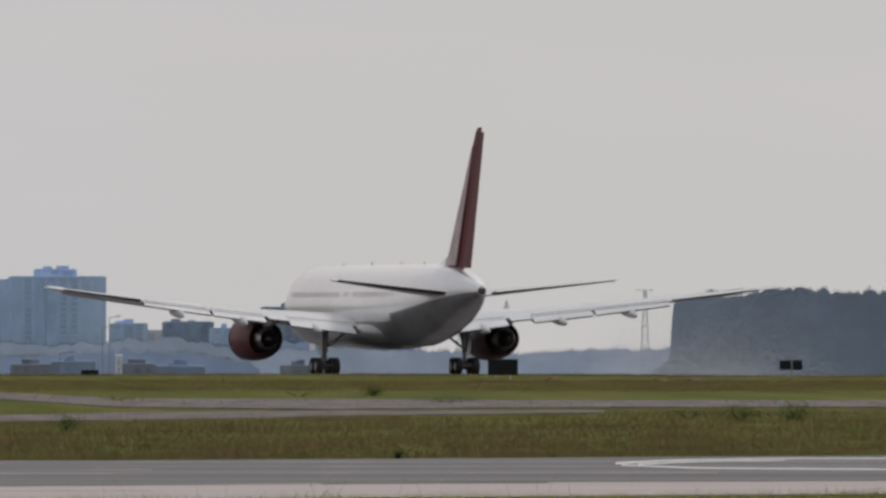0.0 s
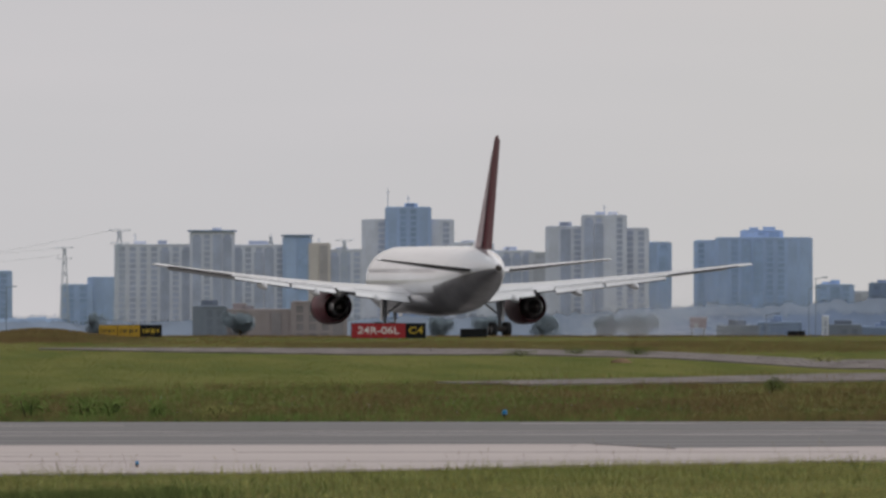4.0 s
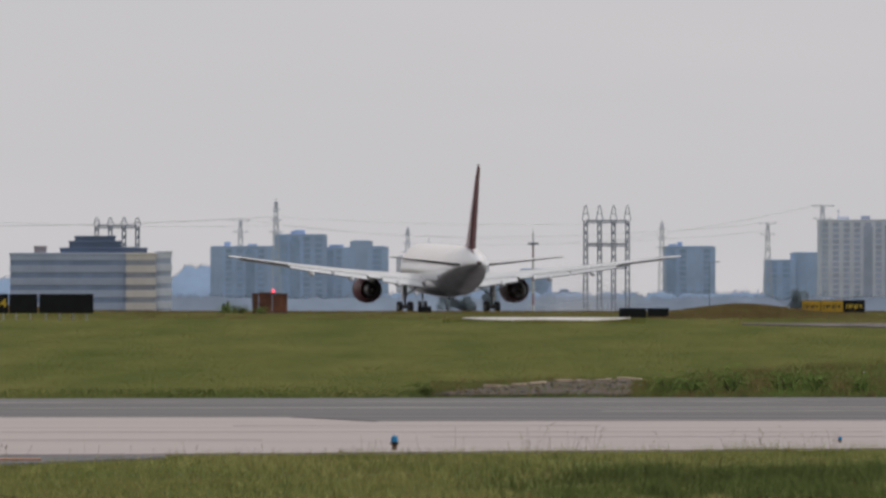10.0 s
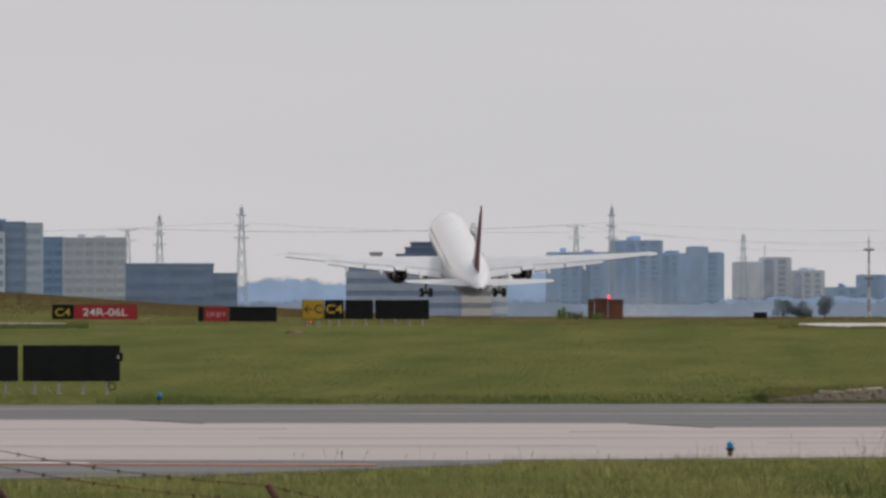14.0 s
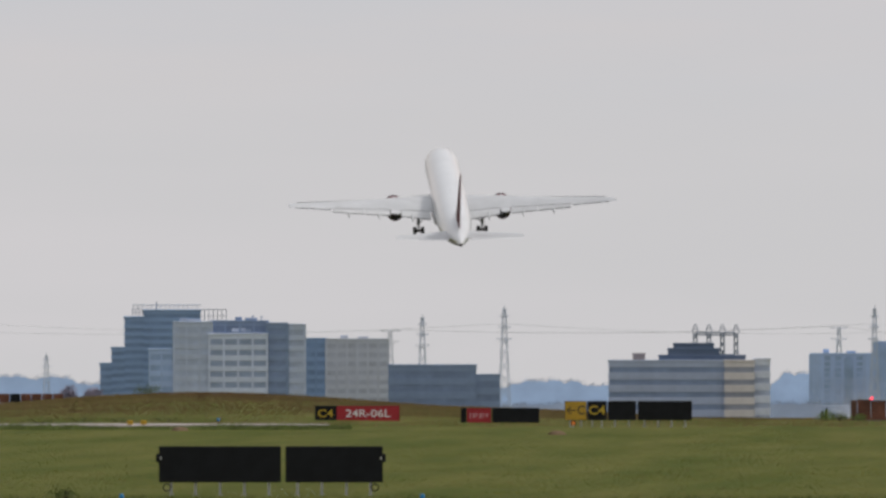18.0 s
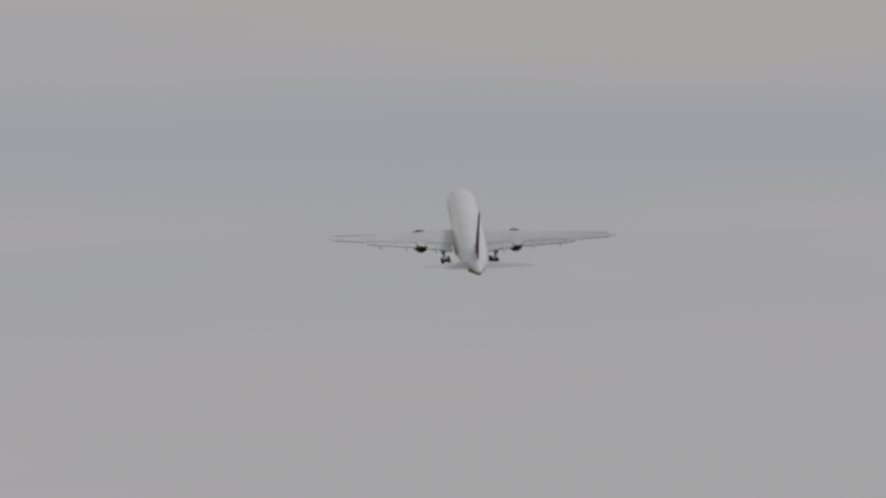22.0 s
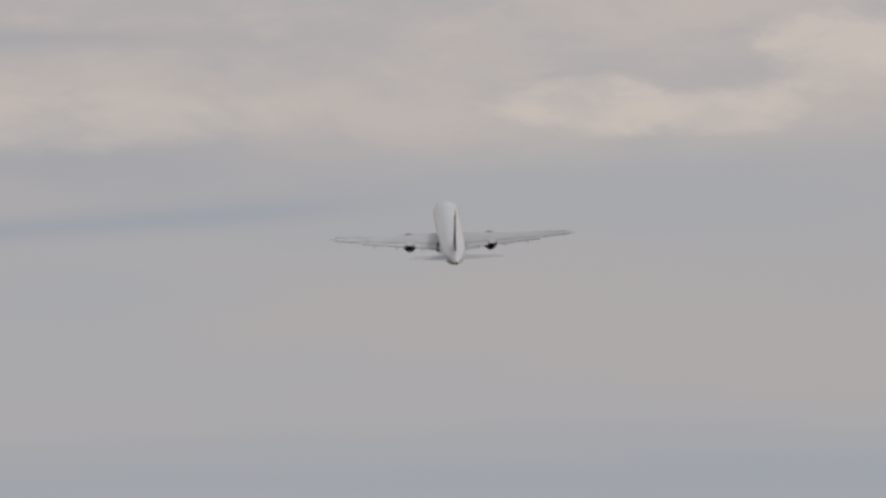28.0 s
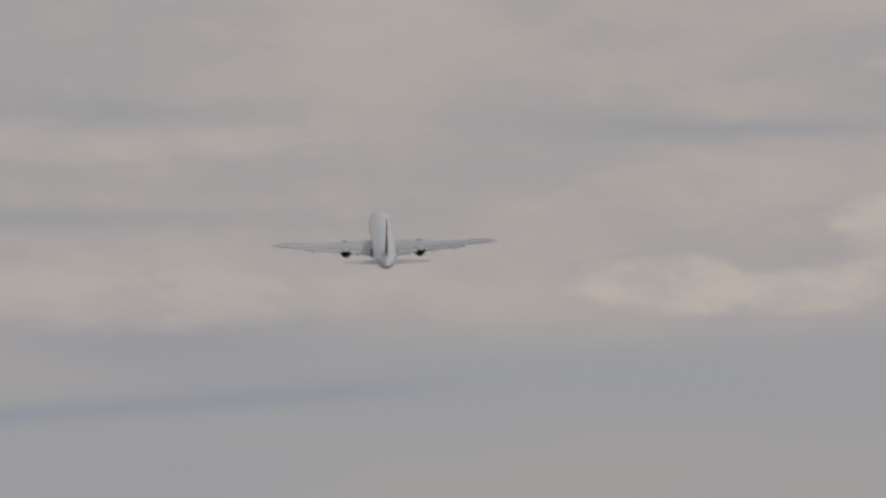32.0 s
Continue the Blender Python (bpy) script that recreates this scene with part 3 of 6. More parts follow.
def aircraft():
    wings = []
    plane = thing("airliner", pose(0, 0, 0), "white twin-engined airliner with a dark red tail taking off", "airplane")
    fus = loft([oval(0, s, z, a, b) for s, a, b, z in BODY])
    f = part("fuselage", fus, WHITE, plane, "white fuselage with a tapering tail cone", True)
    f.data.materials.append(BELLYSHADE)
    # lower faces coloured dark for the belly's shade, reaching higher at the rear
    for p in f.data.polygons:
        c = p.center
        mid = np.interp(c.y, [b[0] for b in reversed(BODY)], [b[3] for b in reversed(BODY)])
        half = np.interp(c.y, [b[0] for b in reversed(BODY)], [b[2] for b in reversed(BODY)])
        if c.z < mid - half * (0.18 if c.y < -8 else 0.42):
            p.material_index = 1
    fair = [oval(0, y, 2.75, a, b) for y, a, b in ((12.8, 0.3, 0.2), (11.5, 1.6, 0.75), (9, 2.45, 1.05), (2, 2.75, 1.15), (-3, 2.6, 1.05), (-6, 1.6, 0.75), (-8, 0.3, 0.2))]
    part("belly_fairing", loft(fair), BELLYSHADE, plane, "grey belly fairing", True)
    part("exhaust_cap", turned([(-26.15, 0.14), (-26.1, 0.25), (-25.9, 0.27)], True, 16, True, True), HOTMETAL, plane, "dark exhaust of the tail cone", True, pose(0, 0, 5.44))
    part("tail_lamp", turned([(-26.3, 0.05), (-26.22, 0.12), (-26.1, 0.13)], True, 12, True, True), LETTERWHITE, plane, "", True, pose(0, 0, 5.70))
    # cabin windows and doors
    win = mesh_of("cabin_window", block(-0.01, 0.012, -0.12, 0.12, -0.17, 0.17, 0.008), DARKGLASS)
    for side in (1, -1):
        for k in range(58):
            y = 21.2 - k * 0.56
            if abs(y - 5.2) < 0.5 or abs(y - 2.5) < 0.4:
                continue
            z = 5.25
            b = np.interp(y, [s[0] for s in reversed(BODY)], [s[1] for s in reversed(BODY)])
            x = b * math.sqrt(max(0, 1 - ((z - 4.5) / 2.705) ** 2))
            part("cabin_window", win, None, plane, "", m=pose(side * x, y, z, 0, -side * 16, 0))
    part("windscreen", loft([oval(0, y, z, a, b, 16)[12:] + oval(0, y, z, a, b, 16)[:5] for y, a, b, z in ((25.9, 1.62, 1.62, 4.3), (25.0, 2.0, 2.02, 4.42))]), DARKGLASS, plane, "dark cockpit glass")
    for y, h in ((16, 0.12), (7, 0.2), (-2, 0.14), (-9, 0.12)):
        part("antenna", loft([[(-0.02, y + 0.25, 7.15), (0.02, y + 0.25, 7.15), (0.02, y - 0.2, 7.15), (-0.02, y - 0.2, 7.15)], [(-0.01, y, 7.2 + h), (0.01, y, 7.2 + h), (0.01, y - 0.2, 7.2 + h), (-0.01, y - 0.2, 7.2 + h)]]), GREYPAINT, plane)
    # wings
    for side, nm in ((1, "right"), (-1, "left")):
        xs = (0.8, 2.0, 4.5, 8.0, 12.0, 16.0, 20.0, 22.5, 22.65, 23.4, 24.1)
        rings = []
        for x in xs:
            le, te = wing_le(x), wing_te(x)
            if x > 23.9:
                le -= 0.7
            fixed_te = te + (le - te) * (0.20 if x < 18.5 else 0.19 if x < 22.6 else 0.0)
            rings.append([(side * p[0], p[1], p[2]) for p in aerofoil((x, le), le - fixed_te, 0.125 - 0.002 * x, wing_z(x))])
        wing = part("wing", loft(rings), WINGSKIN, plane, "pale grey swept wing", True)
        wings.append(wing)
        # flaps lowered behind the fixed trailing edge; outer ailerons tipped up so dark undersides face the eye
        for x0, x1, drop in ((2.9, 7.25, 12), (7.4, 8.75, 3), (8.9, 12.6, 12), (12.8, 17.4, 12), (17.7, 23.0, -6)):
            rr, rim = [], []
            for x in (x0, x1):
                le, te = wing_le(x), wing_te(x)
                frac = 0.22 if drop > 0 else 0.2
                y0 = te + (le - te) * frac
                z0 = wing_z(x) - 0.02
                ch = (le - te) * (0.215 if drop > 0 else 0.21)
                ring = aerofoil((x, 0), ch, 0.13, 0)
                turn = Matrix.Rotation(radians(drop), 3, "X")
                back = Vector((0, y0 + 0.04, z0 - (0.07 if drop > 0 else 0.02)))
                rr.append([(side * p[0], *(turn @ Vector((0, p[1], p[2])) + back)[1:]) for p in ring])
                end = turn @ Vector((0, -ch, 0.012 * ch)) + back
                rim.append([(side * x, end.y + dy, end.z + dz) for dy, dz in ((0.10, 0.03), (-0.02, 0.02), (-0.02, -0.05), (0.10, -0.06))])
            # added dark strip imitates the shade line at the trailing edge
            part("trailing_edge", loft(rim), SHADEGREY, wing, "dark strip painted for shade along the trailing edge")
            fl = part("flap" if drop > 3 else "aileron", loft(rr), FLAPGREY, wing, "", True)
            # a solid dark strip stands in for the shaded gap before the flap
            if drop > 3:
                slot = []
                for x in (x0, x1):
                    y0 = wing_te(x) + (wing_le(x) - wing_te(x)) * 0.2
                    z0 = wing_z(x) + 0.012 * (wing_le(x) - wing_te(x))
                    slot.append([(side * x, y0 + dy, z0 + dz) for dy, dz in ((0.03, 0.055), (-0.02, 0.045), (-0.02, 0.02), (0.03, 0.02))])
                part("slot_shade", loft(slot), BELLYSHADE, wing, "dark strip painted for the shaded slot ahead of the flap")
            # downward faces take a near-black colour that imitates their shade
            fl.data.materials.append(SHADEGREY)
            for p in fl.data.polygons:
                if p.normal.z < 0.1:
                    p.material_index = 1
        for x in (5.6, 10.6, 15.0):
            y = wing_te(x)
            z = wing_z(x) - 0.35
            part("flap_fairing", loft([oval(side * x, y + s, z + dz, r, r * 1.25, 10) for s, r, dz in ((3.6, 0.05, 0.15), (2.6, 0.2, 0.0), (0.8, 0.26, -0.1), (-0.6, 0.18, -0.22), (-1.5, 0.03, -0.3))]), WINGSKIN, wing, "", True)
        for x in np.linspace(9.5, 22.5, 4):
            part("static_wick", tube((side * x, wing_te(x) + 0.05, wing_z(x)), (side * x, wing_te(x) - 0.3, wing_z(x)), 0.015, 0.006, 5), RUBBER, wing)
        part("slat", loft([[(side * x, wing_le(x) + a, wing_z(x) + b) for a, b in ((0.28, -0.22), (0.33, -0.1), (0.2, 0.06), (-0.25, 0.2), (-0.2, 0.12), (0.1, -0.1))] for x in (9.2, 16, 22.6)]), FLAPGREY, wing, "", True)
        # engine
        eng = thing("engine", pose(side * 7.9, 5.4, 2.36), "dark red engine nacelle with a burnt metal core", "")
        del eng["label"]
        eng.parent = plane
        cowl = turned([(3.0, 1.15), (3.22, 1.18), (3.32, 1.25), (3.25, 1.32), (2.6, 1.40), (1.4, 1.43), (0.0, 1.40), (-1.3, 1.27), (-2.2, 1.13), (-2.2, 1.08), (-1.2, 1.15), (0.6, 1.11), (3.0, 1.15)], True, 36)
        part("nacelle", cowl, RED, eng, "dark red nacelle", True)
        part("intake_lip", turned([(3.05, 1.16), (3.34, 1.25), (3.36, 1.3), (3.2, 1.385), (2.95, 1.43), (2.95, 1.41), (3.2, 1.35), (3.3, 1.27), (3.05, 1.18)], True, 36), BAREMETAL, eng, "bare metal intake lip", True)
        part("fan", turned([(1.9, 0.02), (1.5, 0.35), (1.2, 1.12), (1.1, 1.12)], True, 24, True, True), HOTMETAL, eng, "dark fan", True)
        part("core_cowl", turned([(-0.8, 0.95), (-2.0, 0.86), (-3.2, 0.62), (-3.25, 0.56), (-2.4, 0.6), (-0.8, 0.7)], True, 28, False, True), BAREMETAL, eng, "bare metal core cowl", True)
        part("exhaust_cone", turned([(-2.2, 0.5), (-3.2, 0.36), (-4.0, 0.1), (-4.05, 0.02)], True, 20, True, True), HOTMETAL, eng, "burnt exhaust cone", True)
        part("duct_wall", turned([(-0.75, 1.15), (-0.85, 1.15), (-0.85, 0.6), (-0.75, 0.6)], True, 28), HOTMETAL, eng, "", True)
        zz = wing_z(7.9) - 2.36
        part("pylon", loft([[(-w, y, z0), (w, y, z0), (w, y, z1), (-w, y, z1)] for y, w, z0, z1 in ((2.0, 0.06, 1.4, 1.5), (0.5, 0.22, 1.2, zz + 0.15), (-2.0, 0.24, 0.7, zz + 0.1), (-4.2, 0.18, zz - 0.5, zz), (-6.0, 0.03, zz - 0.15, zz))]), GREYPAINT, eng, "grey engine pylon")
        # tailplane
        tr = []
        for x, le, ch in ((0.4, -17.0, 6.0), (1.2, -17.4, 5.7), (9.0, -22.9, 2.0), (9.3, -23.4, 1.4)):
            tr.append([(side * p[0], p[1], p[2]) for p in aerofoil((x, le), ch * 0.72, 0.10, 5.15 + (x - 1.2) * 0.118)])
        stab = part("tailplane", loft(tr), WINGSKIN, plane, "pale grey tailplane", True)
        er = []
        for x, le, ch in ((1.6, -17.68, 5.5), (9.0, -22.9, 2.0)):
            up = Matrix.Rotation(radians(-6), 3, "X")
            er.append([(side * x, *(up @ Vector((0, p[1], p[2])) + Vector((0, le - ch * 0.71, 5.15 + (x - 1.2) * 0.118)))[1:]) for p in aerofoil((x, 0), ch * 0.3, 0.1, 0)])
        el = part("elevator", loft(er), FLAPGREY, stab, "grey elevator with shade painted on its lower side", True)
        # shade of the elevator's lower side is put into its colour
        el.data.materials.append(SHADEGREY)
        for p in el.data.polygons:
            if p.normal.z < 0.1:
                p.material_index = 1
    # fin and rudder
    fin = []
    for z, le, ch in ((6.2, -14.7, 8.0), (7.0, -15.9, 7.0), (15.5, -24.2, 2.5), (15.8, -24.8, 1.8)):
        fin.append([(p[2], p[1], z) for p in aerofoil((0, le), ch * 0.70, 0.062, 0)])
    fin_part = part("fin", loft(fin), RED, plane, "dark red fin with a pale sweep along its front", True)
    rud = []
    for z, le, ch in ((6.9, -15.8, 7.05), (15.5, -24.2, 2.5)):
        rud.append([(p[2], p[1], z) for p in aerofoil((0, le - ch * 0.695), ch * 0.31, 0.055, 0)])
    part("rudder", loft(rud), RED, fin_part, "", True)
    for side in (1, -1):
        sweep = []
        for z, le, ch in ((7.1, -16.0, 6.95), (10.0, -18.83, 5.41), (13.2, -21.95, 3.72), (14.6, -23.32, 2.98)):
            w = ch * (0.40 if z < 8 else 0.34 if z < 11 else 0.22 if z < 14 else 0.03)
            o = side * (ch * 0.70 * 0.041)
            sweep.append([(o, le - ch * 0.06, z), (side * ch * 0.70 * 0.0462, le - ch * 0.06 - w, z), (o * 0.7, le - ch * 0.06 - w, z), (o * 0.6, le - ch * 0.06, z)])
        part("fin_emblem", loft(sweep), EMBLEM, fin_part, "pale pinkish sweep painted on the fin")
    dorsal = [[(-w, y, z0), (w, y, z0), (w * 0.3, y, z1), (-w * 0.3, y, z1)] for y, w, z0, z1 in ((-12.2, 0.05, 6.95, 7.05), (-14.0, 0.18, 6.8, 7.2), (-15.9, 0.28, 6.6, 7.6))]
    part("dorsal_fillet", loft(dorsal), WHITE, fin_part)
    # undercarriage: each leg turns about its hinge
    wheel_mesh = mesh_of("tyre", turned([(-0.20, 0.30), (-0.21, 0.46), (-0.17, 0.55), (-0.06, 0.575), (0.06, 0.575), (0.17, 0.55), (0.21, 0.46), (0.20, 0.30)], True, 22, True, True), RUBBER, True)
    rim_mesh = mesh_of("rim", turned([(-0.215, 0.05), (-0.218, 0.24), (-0.20, 0.29), (0.20, 0.29), (0.218, 0.24), (0.215, 0.05)], True, 16, True, True), LEG, True)
    gears, bogies, braces = [], [], []
    for side in (1, -1):
        hinge = (side * 4.65, 0, 3.0)
        gear = thing("main_gear", pose(*hinge), "main landing gear leg with four wheels", "")
        del gear["label"]
        gear.parent = plane
        part("strut", join(tube((0, 0, -0.1), (0, 0, -1.5), 0.21, 0.19, 14), tube((0, 0, -1.4), (0, 0, -2.35), 0.13, 0.13, 12)), STRUT, gear, "grey oleo strut", True)
        brace = part("side_brace", tube((-side * 1.5, 0.1, -0.15), (0, 0, -1.3), 0.09, 0.08, 8), STRUT, gear, "", True)
        part("drag_brace", tube((0, 1.5, -0.1), (0, 0.1, -1.4), 0.08, 0.07, 8), STRUT, gear, "", True)
        part("torque_link", join(tube((0, -0.2, -1.3), (0, -0.55, -1.75), 0.06, 0.05, 6), tube((0, -0.55, -1.75), (0, -0.15, -2.25), 0.05, 0.05, 6)), STRUT, gear, "", True)
        braces.append(brace)
        turning = []
        bogies.append(turning)
        beam = part("bogie_beam", block(-0.13, 0.13, -0.75, 0.75, -2.55, -2.3, 0.04), STRUT, gear)
        part("gear_door", block(side * 0.28 - 0.03, side * 0.28 + 0.03, -0.5, 0.45, -1.75, 0.0, 0.02), WINGSKIN, gear, "pale grey leg door")
        for y in (-0.71, 0.71):
            turning.append(part("axle", tube((-0.6, y, -2.425), (0.6, y, -2.425), 0.20, 0.20, 10), HOTMETAL, gear, "", True))
            for x in (-0.57, 0.57):
                w = part("wheel", wheel_mesh, None, gear, "black tyre on a grey rim", m=pose(x, y, -2.425, 0, 0, 90))
                part("rim", rim_mesh, None, w)
                turning.append(w)
        turning.append(beam)
        gears.append(gear)
    ng = thing("nose_gear", pose(0, 22.76, 2.3), "nose landing gear with two wheels", "")
    del ng["label"]
    ng.parent = plane
    part("strut", join(tube((0, 0, 0.3), (0, 0, -1.0), 0.14, 0.13, 12), tube((0, 0, -0.9), (0, 0, -1.83), 0.085, 0.085, 10)), STRUT, ng, "", True)
    part("drag_brace", tube((0, 1.2, 0.1), (0, 0.1, -0.8), 0.06, 0.06, 8), STRUT, ng, "", True)
    part("axle", tube((-0.35, 0, -1.83), (0.35, 0, -1.83), 0.06, 0.06, 8), STRUT, ng)
    for x in (-0.33, 0.33):
        part("gear_door", block(x * 1.6 - 0.02, x * 1.6 + 0.02, -0.3, 1.4, -0.75, 0.0, 0.01), WHITE, ng)
        w = part("wheel", mesh_of("nose_tyre", turned([(-0.15, 0.25), (-0.16, 0.38), (-0.1, 0.46), (0.1, 0.46), (0.16, 0.38), (0.15, 0.25)], True, 20, True, True), RUBBER, True), None, ng, "", m=pose(x, 0, -1.83, 0, 0, 90))
        part("rim", turned([(-0.16, 0.05), (-0.163, 0.24), (0.163, 0.24), (0.16, 0.05)], True, 14, True, True), LEG, w)
    gears.append(ng)
    return plane, gears, wings, bogies, braces


plane, gears, wings, bogies, braces = aircraft()


# ---- far town ----
def facade_mat(name, wall, glass):
    return mat(name + "_wall", wall, 0.8, 0, 0.07, 0.12, 0.9, each=0.05), mat(name + "_glass", glass, 0.35, 0, 0.12, 0.2, 1.5, each=0.08)


# most facade colours are paled and blued to imitate distance haze
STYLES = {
    "grey": facade_mat("haze_grey", (0.68, 0.72, 0.83), (0.44, 0.50, 0.65)),
    "blue": facade_mat("haze_blue", (0.42, 0.55, 0.79), (0.33, 0.455, 0.68)),
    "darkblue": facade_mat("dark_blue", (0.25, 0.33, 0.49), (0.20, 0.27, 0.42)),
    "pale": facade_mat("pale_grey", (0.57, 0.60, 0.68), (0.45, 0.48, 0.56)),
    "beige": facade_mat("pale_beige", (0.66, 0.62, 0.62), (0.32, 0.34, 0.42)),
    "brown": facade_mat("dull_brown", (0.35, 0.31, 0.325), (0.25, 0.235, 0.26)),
    "plain": facade_mat("haze_plain", (0.52, 0.59, 0.73), (0.45, 0.525, 0.67)),
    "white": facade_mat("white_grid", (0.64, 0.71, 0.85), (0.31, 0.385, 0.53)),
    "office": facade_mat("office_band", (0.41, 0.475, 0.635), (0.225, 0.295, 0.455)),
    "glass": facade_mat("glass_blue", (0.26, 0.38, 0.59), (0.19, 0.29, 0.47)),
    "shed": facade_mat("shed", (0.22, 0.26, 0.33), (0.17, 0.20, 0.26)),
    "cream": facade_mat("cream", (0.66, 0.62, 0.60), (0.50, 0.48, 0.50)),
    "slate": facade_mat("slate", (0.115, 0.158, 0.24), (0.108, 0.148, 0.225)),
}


def building(name, label, d, blocks, style, floor_px=10.0, bay_px=20.0, deep=14.0, category="building", bands=True, piers=True, slab_h=0.12, pier_w=0.22, blind=True):
    """blocks: (u0, u1, v of the roof, style or None, set back in metres, and how far a flat cap overhangs). Each is a body of glass with proud floor slabs, piers and a parapet."""
    um = sum(b[0] + b[1] for b in blocks) / 2 / len(blocks)
    base = on_ground(um, d)
    k = d / FOC
    root = thing(name, facing(base), label, category)
    chance = random.Random(int(um + 5000))
    for u0, u1, vt, st, back, *cap in blocks:
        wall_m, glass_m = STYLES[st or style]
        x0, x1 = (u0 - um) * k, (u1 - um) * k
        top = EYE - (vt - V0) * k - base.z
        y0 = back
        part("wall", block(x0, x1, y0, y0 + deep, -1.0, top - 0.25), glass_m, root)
        fl, n = floor_px * k, max(1, int(top / (floor_px * k)))
        if bands:
            slab = mesh_of("floor_slab", block(x0 - 0.12, x1 + 0.12, y0 - 0.14, y0 + 0.3, -fl * slab_h, fl * slab_h), wall_m)
            for i in range(n):
                part("floor_slab", slab, None, root, m=pose(0, 0, top - 0.6 - fl * (i + 0.5) + fl * 0.4))
        if piers:
            nb = max(1, round((x1 - x0) / (bay_px * k)))
            w = (x1 - x0) / nb
            pier = mesh_of("pier", block(-w * pier_w, w * pier_w, y0 - 0.22, y0 + 0.2, -0.5, top - 0.3), wall_m)
            for i in range(nb + 1):
                part("pier", pier, None, root, m=pose(x0 + w * i, 0, 0))
            # blind end walls and balcony stacks between the bays
            for i in range(nb if blind else 0):
                c = chance.random()
                if c < 0.2:
                    part("blind_wall", block(x0 + w * (i + 0.1), x0 + w * (i + 0.9), y0 - 0.35, y0 + 0.1, -0.5, top - 0.3), wall_m, root)
                elif c < 0.52:
                    part("balcony_bay", block(x0 + w * (i + 0.08), x0 + w * (i + 0.92), y0 - 0.5, y0 + 0.1, -0.5, top - fl * chance.uniform(0.4, 1.6)), glass_m, root)
        part("roof", block(x0 - 0.25, x1 + 0.25, y0 - 0.3, y0 + deep + 0.2, top - 0.55, top, 0.08), wall_m, root)
        if cap:
            part("roof_cap", block(x0 - cap[0], x1 + cap[0], y0 - 1.0, y0 + deep, top - 0.1, top + 0.45, 0.1), STYLES["darkblue"][1], root, "overhanging flat roof cap")
        if x1 - x0 > 50 * k and piers:
            for _ in range(2):
                xa = chance.uniform(x0 + 1, x1 - 5)
                part("roof_house", block(xa, xa + chance.uniform(1.6, 4.0), y0 + 2, y0 + 7, top - 0.1, top + chance.uniform(0.4, 1.3), 0.08), chance.choice((wall_m, glass_m)), root)
    return root


building("apartment_tower", "haze-blue apartment tower with a raised roof block", 4500, [(2312, 2350, 384, "blue", 0.5), (2350, 2514, 379, None, 0), (2395, 2462, 366, None, 3)], "blue")
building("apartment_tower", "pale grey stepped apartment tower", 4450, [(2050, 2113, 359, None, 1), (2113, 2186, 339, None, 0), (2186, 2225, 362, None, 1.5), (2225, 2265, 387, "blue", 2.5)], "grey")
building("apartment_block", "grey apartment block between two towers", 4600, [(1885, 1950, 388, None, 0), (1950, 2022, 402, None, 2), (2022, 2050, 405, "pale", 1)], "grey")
building("apartment_tower", "grey apartment tower with a haze-blue roof block", 4400, [(1725, 1766, 347, None, 1), (1766, 1840, 325, "blue", 0), (1840, 1880, 347, None, 1.5)], "grey")
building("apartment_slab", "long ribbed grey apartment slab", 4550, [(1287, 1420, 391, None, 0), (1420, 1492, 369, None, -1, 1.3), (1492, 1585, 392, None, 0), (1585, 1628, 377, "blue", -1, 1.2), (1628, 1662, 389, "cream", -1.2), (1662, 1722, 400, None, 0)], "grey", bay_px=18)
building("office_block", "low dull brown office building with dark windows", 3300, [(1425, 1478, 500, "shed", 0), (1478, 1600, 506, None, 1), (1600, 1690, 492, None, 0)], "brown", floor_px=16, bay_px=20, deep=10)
building("office_block", "small haze-blue building far off", 4700, [(1193, 1240, 462, None, 0), (1240, 1285, 449, None, 1)], "blue")
building("office_block", "small plain haze-blue building far off", 4650, [(1014, 1098, 438, None, 0)], "blue")
building("office_block", "low haze-blue buildings far off", 4700, [(700, 762, 500, None, 0), (762, 808, 478, None, 1), (808, 862, 520, None, 0)], "blue")
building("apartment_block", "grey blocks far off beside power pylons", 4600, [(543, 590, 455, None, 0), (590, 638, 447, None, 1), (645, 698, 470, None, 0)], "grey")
building("apartment_slab", "wide haze-blue apartment slab with a raised middle", 4500, [(213, 327, 438, None, 0), (327, 411, 417, None, -1), (411, 462, 440, None, 0), (462, 490, 428, None, -0.5), (490, 518, 438, None, 0)], "blue")
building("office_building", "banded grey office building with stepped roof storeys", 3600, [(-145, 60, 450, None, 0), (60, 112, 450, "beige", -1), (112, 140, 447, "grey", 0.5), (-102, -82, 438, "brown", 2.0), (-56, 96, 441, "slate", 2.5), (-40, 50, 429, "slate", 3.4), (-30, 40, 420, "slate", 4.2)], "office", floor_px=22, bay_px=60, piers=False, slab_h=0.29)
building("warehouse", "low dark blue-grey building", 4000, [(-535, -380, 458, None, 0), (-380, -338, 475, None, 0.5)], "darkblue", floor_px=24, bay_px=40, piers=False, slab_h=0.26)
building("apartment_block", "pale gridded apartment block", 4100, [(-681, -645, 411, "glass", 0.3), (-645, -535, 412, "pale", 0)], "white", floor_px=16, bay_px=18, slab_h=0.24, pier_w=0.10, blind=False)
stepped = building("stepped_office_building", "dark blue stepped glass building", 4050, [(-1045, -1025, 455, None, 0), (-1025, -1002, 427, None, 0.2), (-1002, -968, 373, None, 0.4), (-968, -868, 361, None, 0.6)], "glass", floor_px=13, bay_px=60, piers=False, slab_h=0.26)


